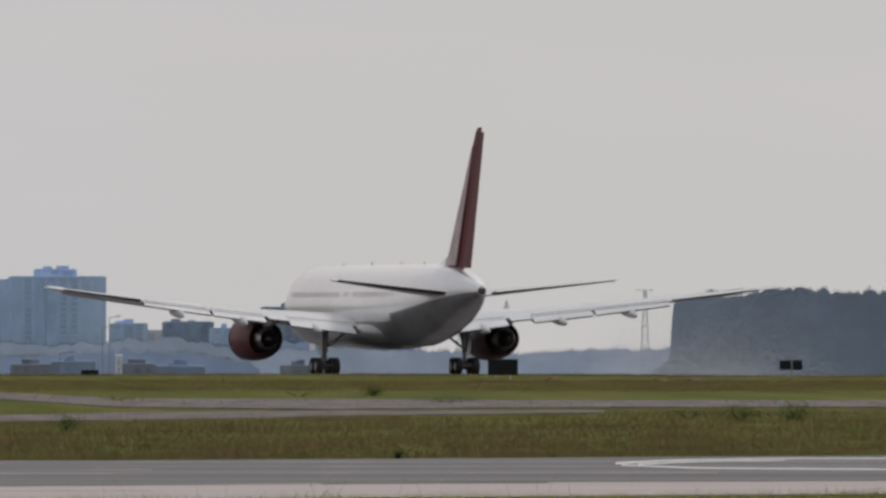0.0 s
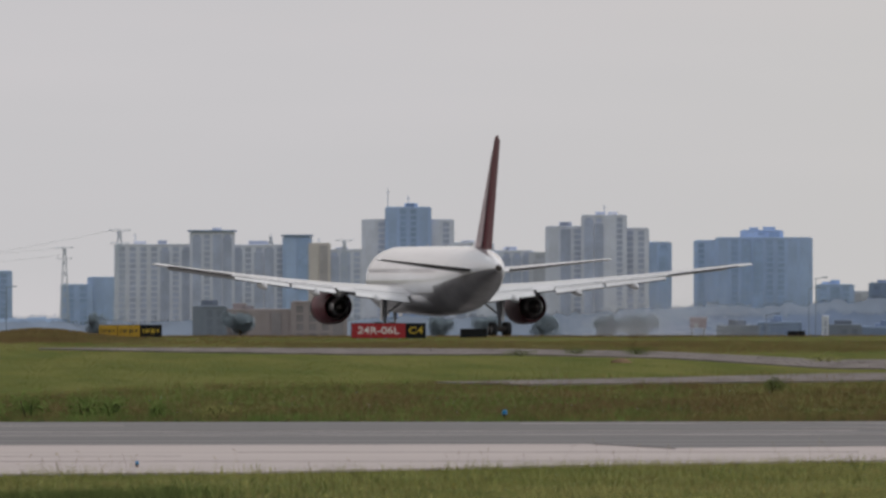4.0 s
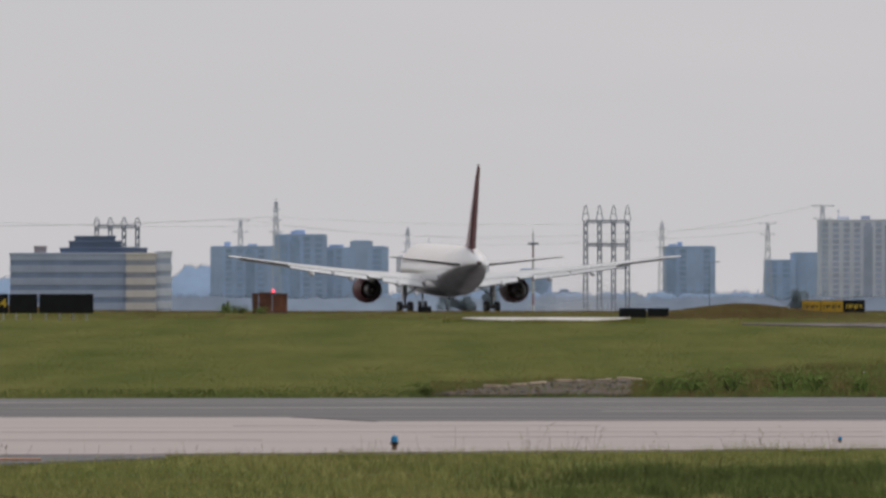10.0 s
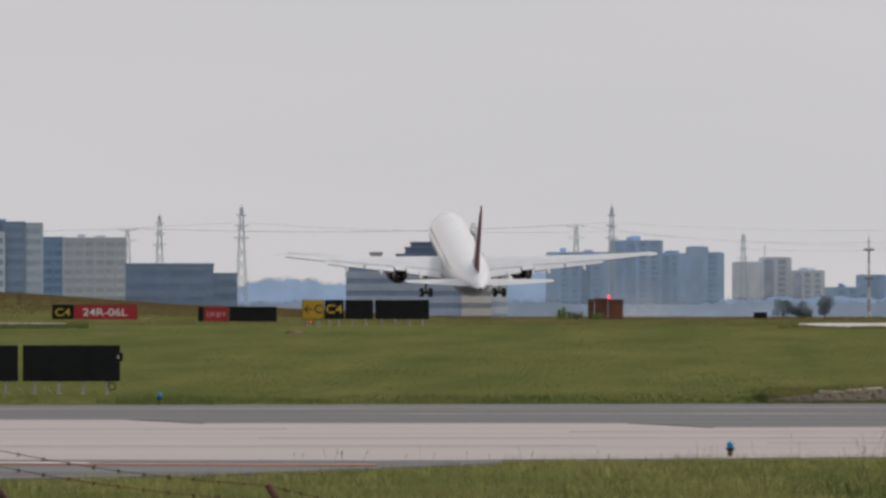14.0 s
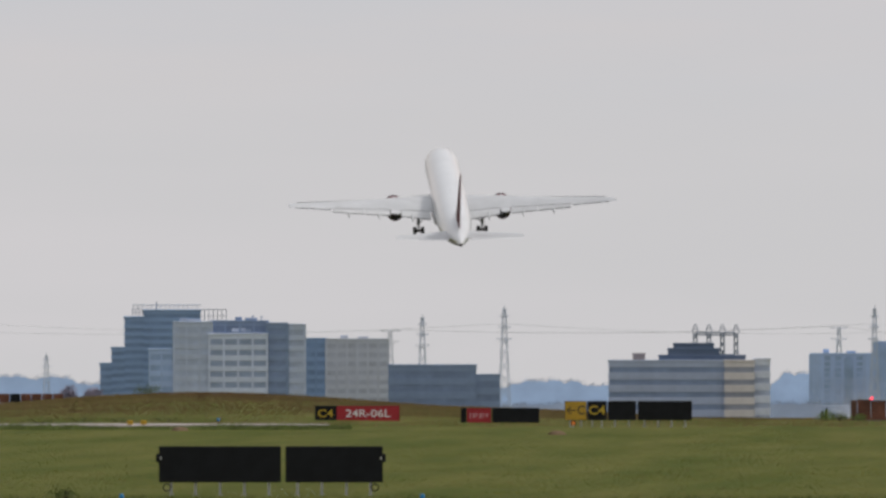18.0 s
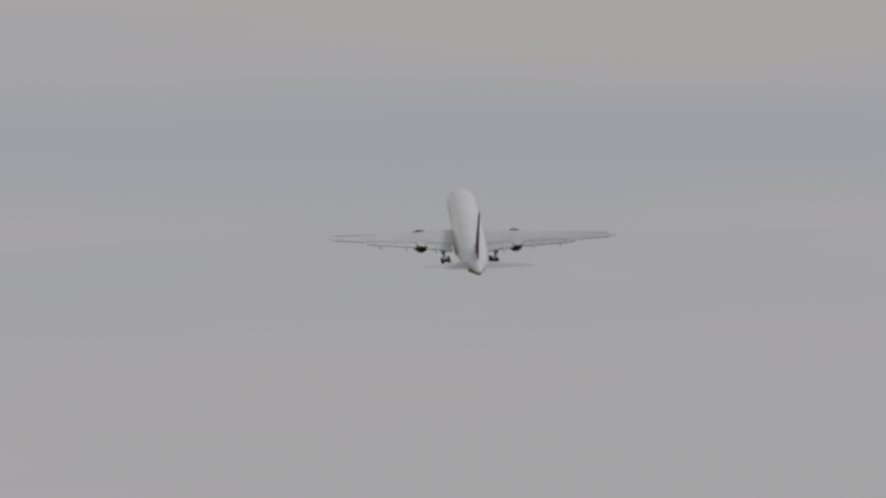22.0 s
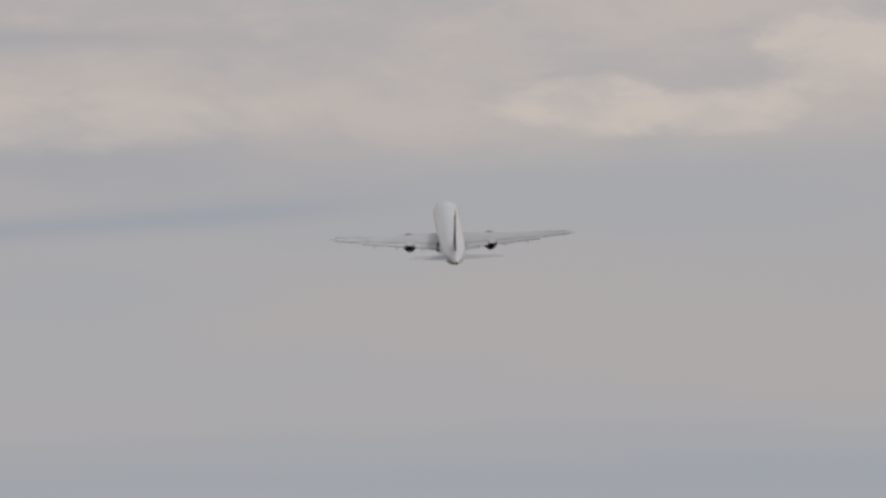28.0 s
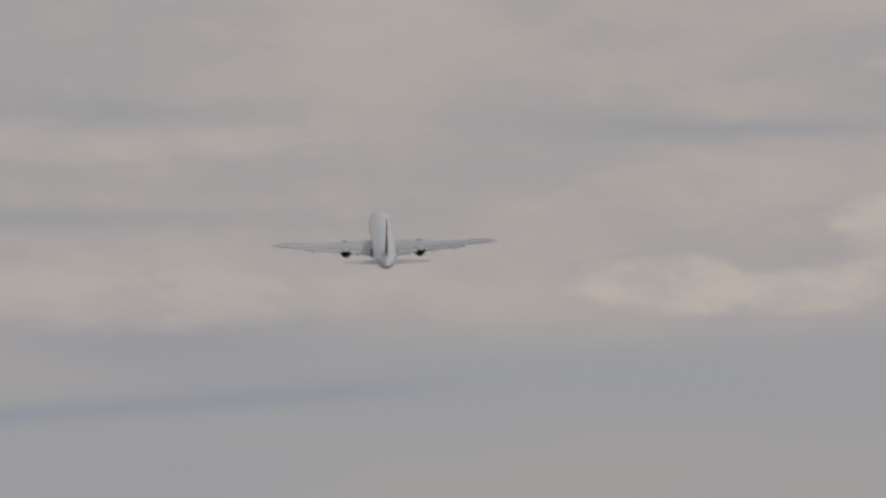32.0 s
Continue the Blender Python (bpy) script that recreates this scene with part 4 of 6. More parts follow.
def roof_frame(root, d, um, u0, u1, v0, v1, posts):
    """Open steel frame round roof plant: posts, two rails."""
    k = d / FOC
    z0, z1 = (EYE - (v - V0) * k - on_ground(um, d).z for v in (v0, v1))
    x0, x1 = (u0 - um) * k, (u1 - um) * k
    f = part("roof_frame", join(tube((x0, 2, z1), (x1, 2, z1), 0.09, 0.09, 6), tube((x0, 2, (z0 + z1) / 2), (x1, 2, (z0 + z1) / 2), 0.07, 0.07, 6)), GANTRYSTEEL, root, "open grey steel frame round roof plant")
    for i in range(posts):
        x = x0 + (x1 - x0) * i / (posts - 1)
        part("post", tube((x, 2, z0 - 0.4), (x, 2, z1), 0.10, 0.10, 6), GANTRYSTEEL, f)


STEPPED_U = sum((-1045, -1025, -1025, -1002, -1002, -968, -968, -868)) / 8
roof_frame(stepped, 4050, STEPPED_U, -988, -970, 373, 360, 4)
roof_frame(stepped, 4050, STEPPED_U, -868, -822, 384, 361, 7)
part("mast", tube((0, 0, 0), (0, 0, 2.6), 0.22, 0.10, 8), GANTRYSTEEL, stepped, "short grey roof mast", m=pose((-945 - STEPPED_U) * 4050 / FOC, 3, EYE - (361 - V0) * 4050 / FOC - on_ground(STEPPED_U, 4050).z - 0.3))
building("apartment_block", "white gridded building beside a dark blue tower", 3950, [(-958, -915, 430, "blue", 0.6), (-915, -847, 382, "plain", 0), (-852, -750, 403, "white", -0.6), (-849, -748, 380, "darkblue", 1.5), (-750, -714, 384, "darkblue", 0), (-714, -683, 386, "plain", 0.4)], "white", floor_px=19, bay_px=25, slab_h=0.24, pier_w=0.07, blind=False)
building("low_house_row", "haze-blue low city blocks far off", 4700, [(2528, 2588, 462, None, 0), (2588, 2622, 474, "pale", 1), (2622, 2705, 459, "darkblue", 0.5), (2705, 2790, 470, None, 0)], "blue")
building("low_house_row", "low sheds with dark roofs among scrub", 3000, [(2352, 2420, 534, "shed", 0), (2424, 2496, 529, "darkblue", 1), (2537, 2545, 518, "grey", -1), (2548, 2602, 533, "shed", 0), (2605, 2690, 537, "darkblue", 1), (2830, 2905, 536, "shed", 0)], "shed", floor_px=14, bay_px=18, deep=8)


def street_lamp(u, vt, d):
    p = on_ground(u, d)
    k = d / FOC
    h = EYE - (vt - V0) * k - p.z
    r = thing("street_lamp", facing(p), "tall thin grey street lamp far off", "street lamp", "street lamps")
    part("pole", tube((0, 0, -0.3), (0, 0, h), 0.11, 0.06, 8), GANTRYSTEEL, r, "", True)
    part("arm", tube((0, 0, h - 0.1), (1.6, 0, h + 0.2), 0.08, 0.06, 6), GANTRYSTEEL, r)
    part("lamp_head", block(1.3, 2.3, -0.2, 0.2, h + 0.1, h + 0.32, 0.05), GANTRYSTEEL, r)


for _u, _v, _d in ((2524, 452, 2900), (2512, 470, 3100), (2436, 516, 2400), (1092, 468, 3300)):
    street_lamp(_u, _v, _d)


def checkered_hut(u, v0, v1, d):
    """A small red and white checked airfield shelter on a steel frame."""
    k = d / FOC
    p = on_ground(u, d)
    zt, zb = EYE - (v0 - V0) * k - p.z, EYE - (v1 - V0) * k - p.z
    r = thing("checkered_hut", facing(p), "small dull red and white checked shelter", "hut")
    w = 15 * k
    for i in range(4):
        for j in range(2):
            part("panel", block(-w + w * i / 2 + 0.01, -w + w * (i + 1) / 2 - 0.01, -0.4, 0.4, zb + (zt - zb) * j / 2, zb + (zt - zb) * (j + 1) / 2), STYLES["mast_white"] if (i, j) == (1, 0) else STYLES["mast_red"], r)
    for x in (-w * 0.7, w * 0.7):
        part("post", tube((x, 0, -0.2), (x, 0, zb + 0.05), 0.08, 0.08, 8), LEG, r)
    part("roof", block(-w - 0.1, w + 0.1, -0.5, 0.5, zt, zt + 0.12, 0.03), STYLES["mast_red"], r)


STYLES["mast_red"] = mat("mast_red", (0.36, 0.27, 0.30), 0.7)
STYLES["mast_white"] = mat("mast_white", (0.55, 0.56, 0.57), 0.7)
checkered_hut(2316, 523, 540, 1500)
building("office_block", "haze-blue block among trees", 4600, [(2795, 2832, 433, None, 0), (2832, 2872, 426, None, 0.6), (2872, 2930, 462, None, 1.4), (2930, 2965, 458, "blue", 0.9)], "darkblue")


# ---- pylons ----
def bar(p, q, w):
    return tube(p, q, w, w, 4)


def pylon(u, vt, d, width_px=44, head=False, material=PYLON, label="lattice power pylon in haze-tinted grey"):
    base = on_ground(u, d)
    k = d / FOC
    h = EYE - (vt - V0) * k - base.z
    w = 0.84 * width_px * k
    root = thing("power_pylon", facing(base, 12), label, "pylon", "power pylons")
    t = 0.0021 * h + 0.02
    levels = 9
    half = lambda s: w * (0.26 - 0.22 * s) + 0.1
    for a, b in ((-1, -1), (1, -1), (1, 1), (-1, 1)):
        part("leg", bar((a * half(0), b * half(0), -0.5), (a * half(1), b * half(1), h * 0.97), t), material, root)
    for i in range(levels):
        s0, s1 = i / levels, (i + 1) / levels
        a0, a1 = half(s0), half(s1)
        for b in (-1, 1):
            for p, q in (((-a0, b * a0), (a1, b * a1)), ((a0, b * a0), (-a1, b * a1)), ((b * a0, -a0), (b * a1, a1))):
                part("brace", bar((*p, h * s0 * 0.97), (*q, h * s1 * 0.97), t * 0.6), material, root)
    arms = ((0.97, 0.5), (0.86, 0.42)) if head else ((0.72, 0.36), (0.82, 0.3), (0.91, 0.22))
    for s, r in arms:
        z, a = h * s, half(s)
        part("cross_arm", join(bar((-w * r, 0, z), (w * r, 0, z), t * 0.8), bar((-w * r, 0, z), (-a, 0, z - w * 0.12), t * 0.6), bar((w * r, 0, z), (a, 0, z - w * 0.12), t * 0.6)), material, root)
    if not head:
        part("peak", bar((0, 0, h * 0.94), (0, 0, h), t), material, root)
    return root


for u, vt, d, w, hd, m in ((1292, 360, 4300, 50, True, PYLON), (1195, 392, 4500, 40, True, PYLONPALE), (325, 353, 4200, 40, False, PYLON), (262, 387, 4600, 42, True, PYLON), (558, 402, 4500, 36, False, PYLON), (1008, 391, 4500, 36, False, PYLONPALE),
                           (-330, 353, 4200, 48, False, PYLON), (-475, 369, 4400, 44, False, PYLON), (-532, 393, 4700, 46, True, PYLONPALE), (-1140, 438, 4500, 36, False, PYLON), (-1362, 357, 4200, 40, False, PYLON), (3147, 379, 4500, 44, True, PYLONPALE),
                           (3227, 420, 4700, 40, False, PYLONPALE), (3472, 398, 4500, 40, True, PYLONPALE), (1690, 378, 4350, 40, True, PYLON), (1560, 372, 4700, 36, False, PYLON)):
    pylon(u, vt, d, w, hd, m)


def gantry(u0, u1, vt, peak_px, n, d, label):
    """A row of lattice columns joined by a beam, with pointed tops."""
    um = (u0 + u1) / 2
    base = on_ground(um, d)
    k = d / FOC
    root = thing("steel_gantry", facing(base), label, "gantry")
    top = EYE - (vt - V0) * k - base.z
    beam = top - peak_px * k
    w = 4.0 * k
    xs = [(u0 - um) * k + (u1 - u0) * k * i / (n - 1) for i in range(n)]
    for x in xs:
        col = [bar((x + a * w, b * w, -0.5), (x + a * w * 0.7, b * w, beam), 0.2) for a in (-1, 1) for b in (-1, 1)]
        for i in range(12):
            z0, z1 = beam * i / 12, beam * (i + 1) / 12
            col += [bar((x - w, -w, z0), (x + w, -w, z1), 0.11), bar((x + w, -w, z0), (x - w, -w, z1), 0.11)]
        part("column", join(*col), GANTRYSTEEL, root)
        part("peak", join(bar((x - 6 * k, 0, beam), (x - 1.5 * k, 0, top), 0.13), bar((x + 6 * k, 0, beam), (x + 1.5 * k, 0, top), 0.13), bar((x - 4 * k, 0, beam + (top - beam) * 0.45), (x + 4 * k, 0, beam + (top - beam) * 0.45), 0.1), bar((x - 1.6 * k, 0, top), (x + 1.6 * k, 0, top), 0.12)), GANTRYSTEEL, root)
    for s in (1.0, 0.76, 0.53):
        part("beam", join(bar((xs[0], -w, beam * s), (xs[-1], -w, beam * s), 0.22), bar((xs[0], w, beam * s - 0.6), (xs[-1], w, beam * s - 0.6), 0.18)), GANTRYSTEEL, root)


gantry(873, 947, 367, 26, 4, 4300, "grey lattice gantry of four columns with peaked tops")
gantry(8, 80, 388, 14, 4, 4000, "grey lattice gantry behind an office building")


# ---- signs ----
def sign(u0, u1, v0, v1, vleg, d, panels, label, category="airfield sign", text_label=""):
    """panels: (fraction start, fraction end, face, text, letter material). Faces look towards the eye."""
    k = d / FOC
    um = (u0 + u1) / 2
    p = on_ground(um, d)
    zt, zb = EYE - (v0 - V0) * k, EYE - (v1 - V0) * k
    root = thing("airfield_sign", facing(p), label, category, "airfield signs")
    W = (u1 - u0) * k
    for f0, f1, face, text, lm in panels:
        x0, x1 = -W / 2 + W * f0, -W / 2 + W * f1
        body = part("cabinet", block(x0, x1, -0.09, 0.16, zb - p.z, zt - p.z, 0.02), BLACKPANEL, root)
        if face is not BLACKPANEL:
            part("face", block(x0 + 0.03, x1 - 0.03, -0.105, -0.085, zb - p.z + 0.03, zt - p.z - 0.03, 0.004), face, body, "red face" if face is SIGNRED else "yellow face")
        if text:
            letters(text, (zt - zb) * 0.64, lm, body, pose((x0 + x1) / 2, -0.112, (zt + zb) / 2 - p.z, 90, 0, 0), text, width=(x1 - x0) * 0.84)
        elif lm:
            for j in range(6):
                xb = x0 + (x1 - x0) * (0.12 + 0.13 * j)
                part("marking", block(xb, xb + (x1 - x0) * (0.05 + 0.04 * (j % 2)), -0.112, -0.104, zb - p.z + (zt - zb) * (0.30 + 0.05 * (j % 3)), zb - p.z + (zt - zb) * (0.68 - 0.04 * (j % 2))), lm, body)
        nleg = max(2, round((x1 - x0) / 0.75))
        for i in range(nleg):
            x = x0 + (x1 - x0) * (i + 0.5) / nleg
            part("leg", tube((x, 0.04, -0.1), (x, 0.04, zb - p.z + 0.02), 0.04, 0.04, 8), LEG, root)
            part("foot_plate", block(x - 0.1, x + 0.1, -0.06, 0.14, -0.02, 0.02), LEG, root)
    return root


RB = BLACKPANEL
sign(1702, 1834, 531, 558, 560, 890, [(0, 0.735, SIGNRED, "24R-06L", LETTERWHITE), (0.735, 1, RB, "C4", LETTERYELLOW)], "red runway holding sign with a black C4 panel")
sign(-665, -515, 531, 560, 562, 880, [(0, 0.25, RB, "C4", LETTERYELLOW), (0.25, 1, SIGNRED, "24R-06L", LETTERWHITE)], "red runway holding sign with a black C4 panel in the grass")
sign(1255, 1367, 534, 556, 560, 912, [(0, 0.3, SIGNYELLOW, "", LETTERBLACK), (0.3, 0.66, SIGNYELLOW, "", LETTERBLACK), (0.66, 1, RB, "", LETTERYELLOW)], "yellow and black taxiway sign behind dry grass")
sign(-223, 2, 523, 557, 572, 830, [(0, 0.172, SIGNYELLOW, "\u2190C", LETTERBLACK), (0.178, 0.33, RB, "C4", LETTERYELLOW), (0.338, 0.56, RB, "", None), (0.575, 1, RB, "", None)], "yellow and black taxiway sign with an arrow beside blank black panels")
sign(-407, -268, 535, 562, 566, 870, [(0, 0.07, RB, "", None), (0.075, 0.39, SIGNRED, "", LETTERPINK), (0.4, 1, RB, "", None)], "small red and black airfield sign")
sign(-941, -545, 603, 667, 697, 490, [(0, 0.545, RB, "", None), (0.565, 1, RB, "", None)], "pair of large black sign backs on thin legs")
sign(1895, 1942, 541, 557, 560, 905, [(0, 1, RB, "", None)], "small black sign back")
sign(3194, 3247, 526, 554, 556, 860, [(0, 1, RB, "", None)], "black sign back at the edge of the grass")
sign(932, 1020, 548, 567, 570, 850, [(0, 0.55, RB, "", None), (0.57, 1, RB, "", None)], "low black sign backs beside a concrete strip")
sign(576, 600, 545, 556, 560, 930, [(0, 1, RB, "", None)], "small black sign back")
sign(2474, 2505, 545, 555, 558, 930, [(0, 1, RB, "", None)], "small black sign back")




# ---- far woods and cables ----
def leaf_cloud(pts, size, rng):
    """Small leaf clumps: three crossed triangles round each point."""
    pts = np.asarray(pts, float)
    n = len(pts)
    tri = rng.normal(size=(n, 3, 3))
    tri /= np.linalg.norm(tri, axis=2, keepdims=True)
    s = size * rng.uniform(0.6, 1.3, (n, 1, 1))
    v = pts[:, None, :] + tri * s
    return v.reshape(-1, 3)


def soup(name, v, material, per=3):
    """One mesh of separate polygons, from an array of corners."""
    n = len(v) // per
    me = bpy.data.meshes.new(name)
    me.vertices.add(len(v))
    me.vertices.foreach_set("co", np.asarray(v, np.float32).ravel())
    me.loops.add(n * per)
    me.loops.foreach_set("vertex_index", np.arange(n * per, dtype=np.int32))
    me.polygons.add(n)
    me.polygons.foreach_set("loop_start", np.arange(0, n * per, per, dtype=np.int32))
    me.update(calc_edges=True)
    me.materials.append(material)
    return me


def woods(u0, u1, v_top, rough, d, material, label, seed):
    """A far belt of trees with an uneven top; v_top: (u, v) pairs."""
    rng = np.random.default_rng(seed)
    k = d / FOC
    # one flat canopy sheet leaned back to catch skylight, uneven on top, with loose leaf sprays there
    us = np.arange(u0, u1 + 2, 2.0)
    tops = np.interp(us, [p[0] for p in v_top], [p[1] for p in v_top])
    # crowns of many sizes, each a rounded rise above the next
    rise = np.zeros(len(us))
    c = u0 - 10.0
    while c < u1 + 10:
        r = rng.uniform(5, 19)
        q = np.clip(1 - ((us - c) / r) ** 2, 0, 1)
        rise = np.maximum(rise, q ** rng.uniform(0.4, 0.8) * rng.uniform(0.25, 1.3) * (0.5 + r / 24))
        c += r * rng.uniform(0.35, 1.1)
    tops = tops + rough * (0.6 - rise) + rng.normal(0, 0.35, len(us))
    rows_n = 2
    vs, fs = [], []
    for r in range(rows_n + 2):
        f = min(r, rows_n) / rows_n
        vv = tops + (590 - tops) * (1 - f)
        dd = d + (590 - vv) * k + (14.0 if r > rows_n else 0.0)
        a = (us - U0) / FOC
        vs += np.stack([dd * np.sin(a), dd * np.cos(a), EYE - (vv + (40 if r > rows_n else 0) - V0) * k], -1).tolist()
    m = len(us)
    fs = [(r * m + i, r * m + i + 1, (r + 1) * m + i + 1, (r + 1) * m + i) for r in range(rows_n + 1) for i in range(m - 1)]
    me = bpy.data.meshes.new("woods")
    me.from_pydata(vs, [], fs)
    me.materials.append(material)
    ob = new("woods", me)
    n = int((u1 - u0) * 2.5)
    u = rng.uniform(u0, u1, n)
    a = (u - U0) / FOC
    top_v = np.interp(u, us, tops)
    v = top_v + rng.normal(-0.5, 2.2, n)
    dd = d + (590 - v) * k + rng.uniform(0, 2, n)
    sel = np.stack([dd * np.sin(a), dd * np.cos(a), EYE - (v - V0) * k], -1)
    spray = new("leaf_sprays", soup("leaf_sprays", leaf_cloud(sel, 2.0 * k, rng), material))
    spray.parent = ob
    tagged(spray, kind="stuff")
    return tagged(ob, label, "woods", kind="stuff")


woods(3480, 4900, [(3480, 560), (3505, 540), (3516, 525), (3521, 440), (3530, 425), (3560, 418), (3600, 412), (3640, 422), (3700, 405), (3900, 412), (4900, 420)], 11, 3900, LEAFMID, "tall dark belt of trees coloured as in haze", 1)
woods(2700, 3600, [(2700, 535), (2790, 512), (2985, 512), (3200, 518), (3600, 508)], 7, 4300, LEAFHAZEPALE, "pale belt of trees coloured as in haze", 2)
woods(2660, 3130, [(2660, 540), (2720, 512), (2800, 502), (2960, 498), (3060, 510), (3130, 540)], 10, 4400, LEAFCLUMP, "dark clump of tall trees coloured as in haze", 8)
woods(2230, 2790, [(2230, 545), (2300, 528), (2450, 522), (2560, 515), (2700, 522), (2790, 545)], 9, 4250, LEAFCLUMP, "dark haze-blue scrub below far houses", 9)
woods(1180, 2800, [(1180, 535), (2050, 520), (2300, 505), (2520, 500), (2640, 490), (2740, 512), (2800, 550)], 8, 4350, LEAFHAZEPALE, "low haze-blue belt of trees before far towers", 3)
woods(500, 1230, [(500, 545), (520, 525), (700, 520), (900, 528), (1180, 524), (1230, 550)], 7, 4400, LEAFHAZEBLUE, "low haze-blue belt of trees", 4)
woods(-390, 270, [(-390, 550), (-340, 502), (-280, 488), (-150, 500), (140, 500), (165, 480), (210, 478), (240, 505), (270, 550)], 7, 4750, LEAFHAZEBLUE, "distant haze-blue wooded ridge", 5)
woods(-1500, -1000, [(-1500, 490), (-1130, 483), (-1040, 500), (-1000, 550)], 7, 4750, LEAFHAZEBLUE, "distant haze-blue wooded ridge", 6)
woods(-1500, 1240, [(-1500, 532), (-400, 530), (1200, 532), (1240, 550)], 5, 4300, LEAFHAZEPALE, "low haze-blue scrub behind the runway", 7)


def tree(u, v_top, d, width, material, label, seed):
    rng = np.random.default_rng(seed)
    base = on_ground(u, d)
    k = d / FOC
    base.z = min(base.z, EYE - (556 - V0) * k)
    h, w = EYE - (v_top - V0) * k - base.z, width * k
    root = thing("tree", pose(*base), label, "tree")
    trunk = [tube((0, 0, -0.5), (0.1, 0, h * 0.45), 0.05 * w, 0.03 * w, 7)]
    for i in range(5):
        a = 1.26 * i + seed
        trunk.append(tube((0.05, 0, h * (0.28 + 0.05 * i)), (math.cos(a) * w * 0.3, math.sin(a) * w * 0.3, h * (0.55 + 0.06 * i)), 0.022 * w, 0.008 * w, 5))
    part("trunk", join(*trunk), BARK, root, "", True)
    lobes = [(rng.normal(0, 0.2) * w, rng.normal(0, 0.2) * w, h * rng.uniform(0.35, 0.82), w * rng.uniform(0.2, 0.34)) for _ in range(11)]
    pts = []
    for x, y, z, r in lobes:
        q = rng.normal(size=(300, 3))
        q = q / np.linalg.norm(q, axis=1, keepdims=True) * r * rng.uniform(0.45, 1.05, (300, 1))
        pts.append(q + np.array([x, y, z]))
    crown = new("crown", soup("crown", leaf_cloud(np.concatenate(pts), w * 0.055, rng), material))
    crown.parent = root


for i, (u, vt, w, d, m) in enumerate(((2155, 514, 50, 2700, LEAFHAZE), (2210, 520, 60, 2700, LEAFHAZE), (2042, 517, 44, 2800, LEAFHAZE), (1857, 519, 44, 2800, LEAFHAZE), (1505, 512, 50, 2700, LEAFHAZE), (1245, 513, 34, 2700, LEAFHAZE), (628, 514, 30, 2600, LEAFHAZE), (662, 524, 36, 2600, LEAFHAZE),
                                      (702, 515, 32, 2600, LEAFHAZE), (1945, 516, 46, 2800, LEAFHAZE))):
    tree(u, vt, d, w, m, "rounded tree coloured as in haze before far buildings", 20 + i)


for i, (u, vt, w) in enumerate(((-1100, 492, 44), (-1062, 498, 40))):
    tree(u, vt, 2700, w, LEAFPLUM, "small plum-coloured tree, paled as by haze", 50 + i)


def cables(runs, label):
    """Each run: (u, v) supports; the cable sags between them."""
    for run in runs:
        root = thing("power_line", pose(0, 0, 0), label, "power line", "power lines")
        for (ua, va, da), (ub, vb, db) in zip(run, run[1:]):
            rings = []
            for i in range(13):
                s = i / 12
                sag = 4 * s * (1 - s) * 0.012 * abs(ub - ua)
                p = at(ua + (ub - ua) * s, va + (vb - va) * s + sag, da + (db - da) * s)
                rings.append([p + Vector((0, 0.035 * a, 0.035 * b)) for a, b in ((1, 0), (0, 1), (-1, 0), (0, -1))])
            part("cable", loft(rings), CABLE, root)


cables([[(-1362, 380, 4200), (-475, 398, 4400), (325, 386, 4200), (910, 398, 4300)], [(-1362, 398, 4200), (-330, 386, 4200), (325, 402, 4200), (910, 430, 4300), (1292, 364, 4300)],
        [(-532, 396, 4700), (262, 390, 4600), (558, 420, 4500), (1008, 412, 4500), (1195, 396, 4500)], [(558, 434, 4500), (1008, 426, 4500), (1195, 410, 4500)]], "thin grey power cables strung between pylons")


def mast(u, vt, d):
    base = on_ground(u, d)
    k = d / FOC
    h = EYE - (vt - V0) * k - base.z
    root = thing("radio_mast", facing(base), "slim red and white mast with a small platform", "mast")
    red, white = STYLES["mast_red"], STYLES["mast_white"]
    for i in range(7):
        part("mast_section", tube((0, 0, h * i / 7 - (0.5 if i == 0 else 0)), (0, 0, h * (i + 1) / 7), 0.46 - 0.035 * i, 0.43 - 0.035 * i, 8), red if i % 2 else white, root)
    for s, w in ((0.86, 1.5), (0.52, 1.3)):
        part("platform", block(-w, w, -0.8, 0.8, h * s, h * s + 0.6), GANTRYSTEEL, root, "dark platform")
    part("antenna", tube((0, 0, h * 0.98), (0, 0, h * 1.06), 0.1, 0.05, 6), white, root)


mast(780, 415, 4200)


def roof_bits():
    """Aerials and railings on the roofs of the towers."""
    for u, v0, v1, d in ((1767, 292, 326, 4400), (1803, 305, 326, 4400), (2150, 322, 340, 4450), (-946, 349, 362, 4050), (-760, 372, 381, 3950), (-775, 370, 381, 3950), (596, 425, 450, 4600), (1320, 372, 392, 4550), (1645, 380, 392, 4550)):
        k = d / FOC
        p = at(u, v1 + 4, d + 4)
        root = thing("roof_aerial", facing(p), "thin aerial on a roof", "aerial", "roof aerials")
        h = (v1 - v0 + 4) * k
        part("pole", tube((0, 0, 0), (0, 0, h), 0.16, 0.1, 6), PYLON, root)
        part("arm", bar((-3 * k, 0, h * 0.8), (3 * k, 0, h * 0.8), 0.1), PYLON, root)
    k = 4050 / FOC
    p = at(-930, 361, 4052)
    root = thing("roof_railing", facing(p), "pale railing and frames on a flat roof", "railing")
    for x in range(-56, 64, 8):
        part("railing_post", bar((x * k, 0, 0), (x * k, 0, 8 * k), 0.12), PYLONPALE, root)
    part("rail", bar((-58 * k, 0, 8 * k), (64 * k, 0, 8 * k), 0.12), PYLONPALE, root)


roof_bits()


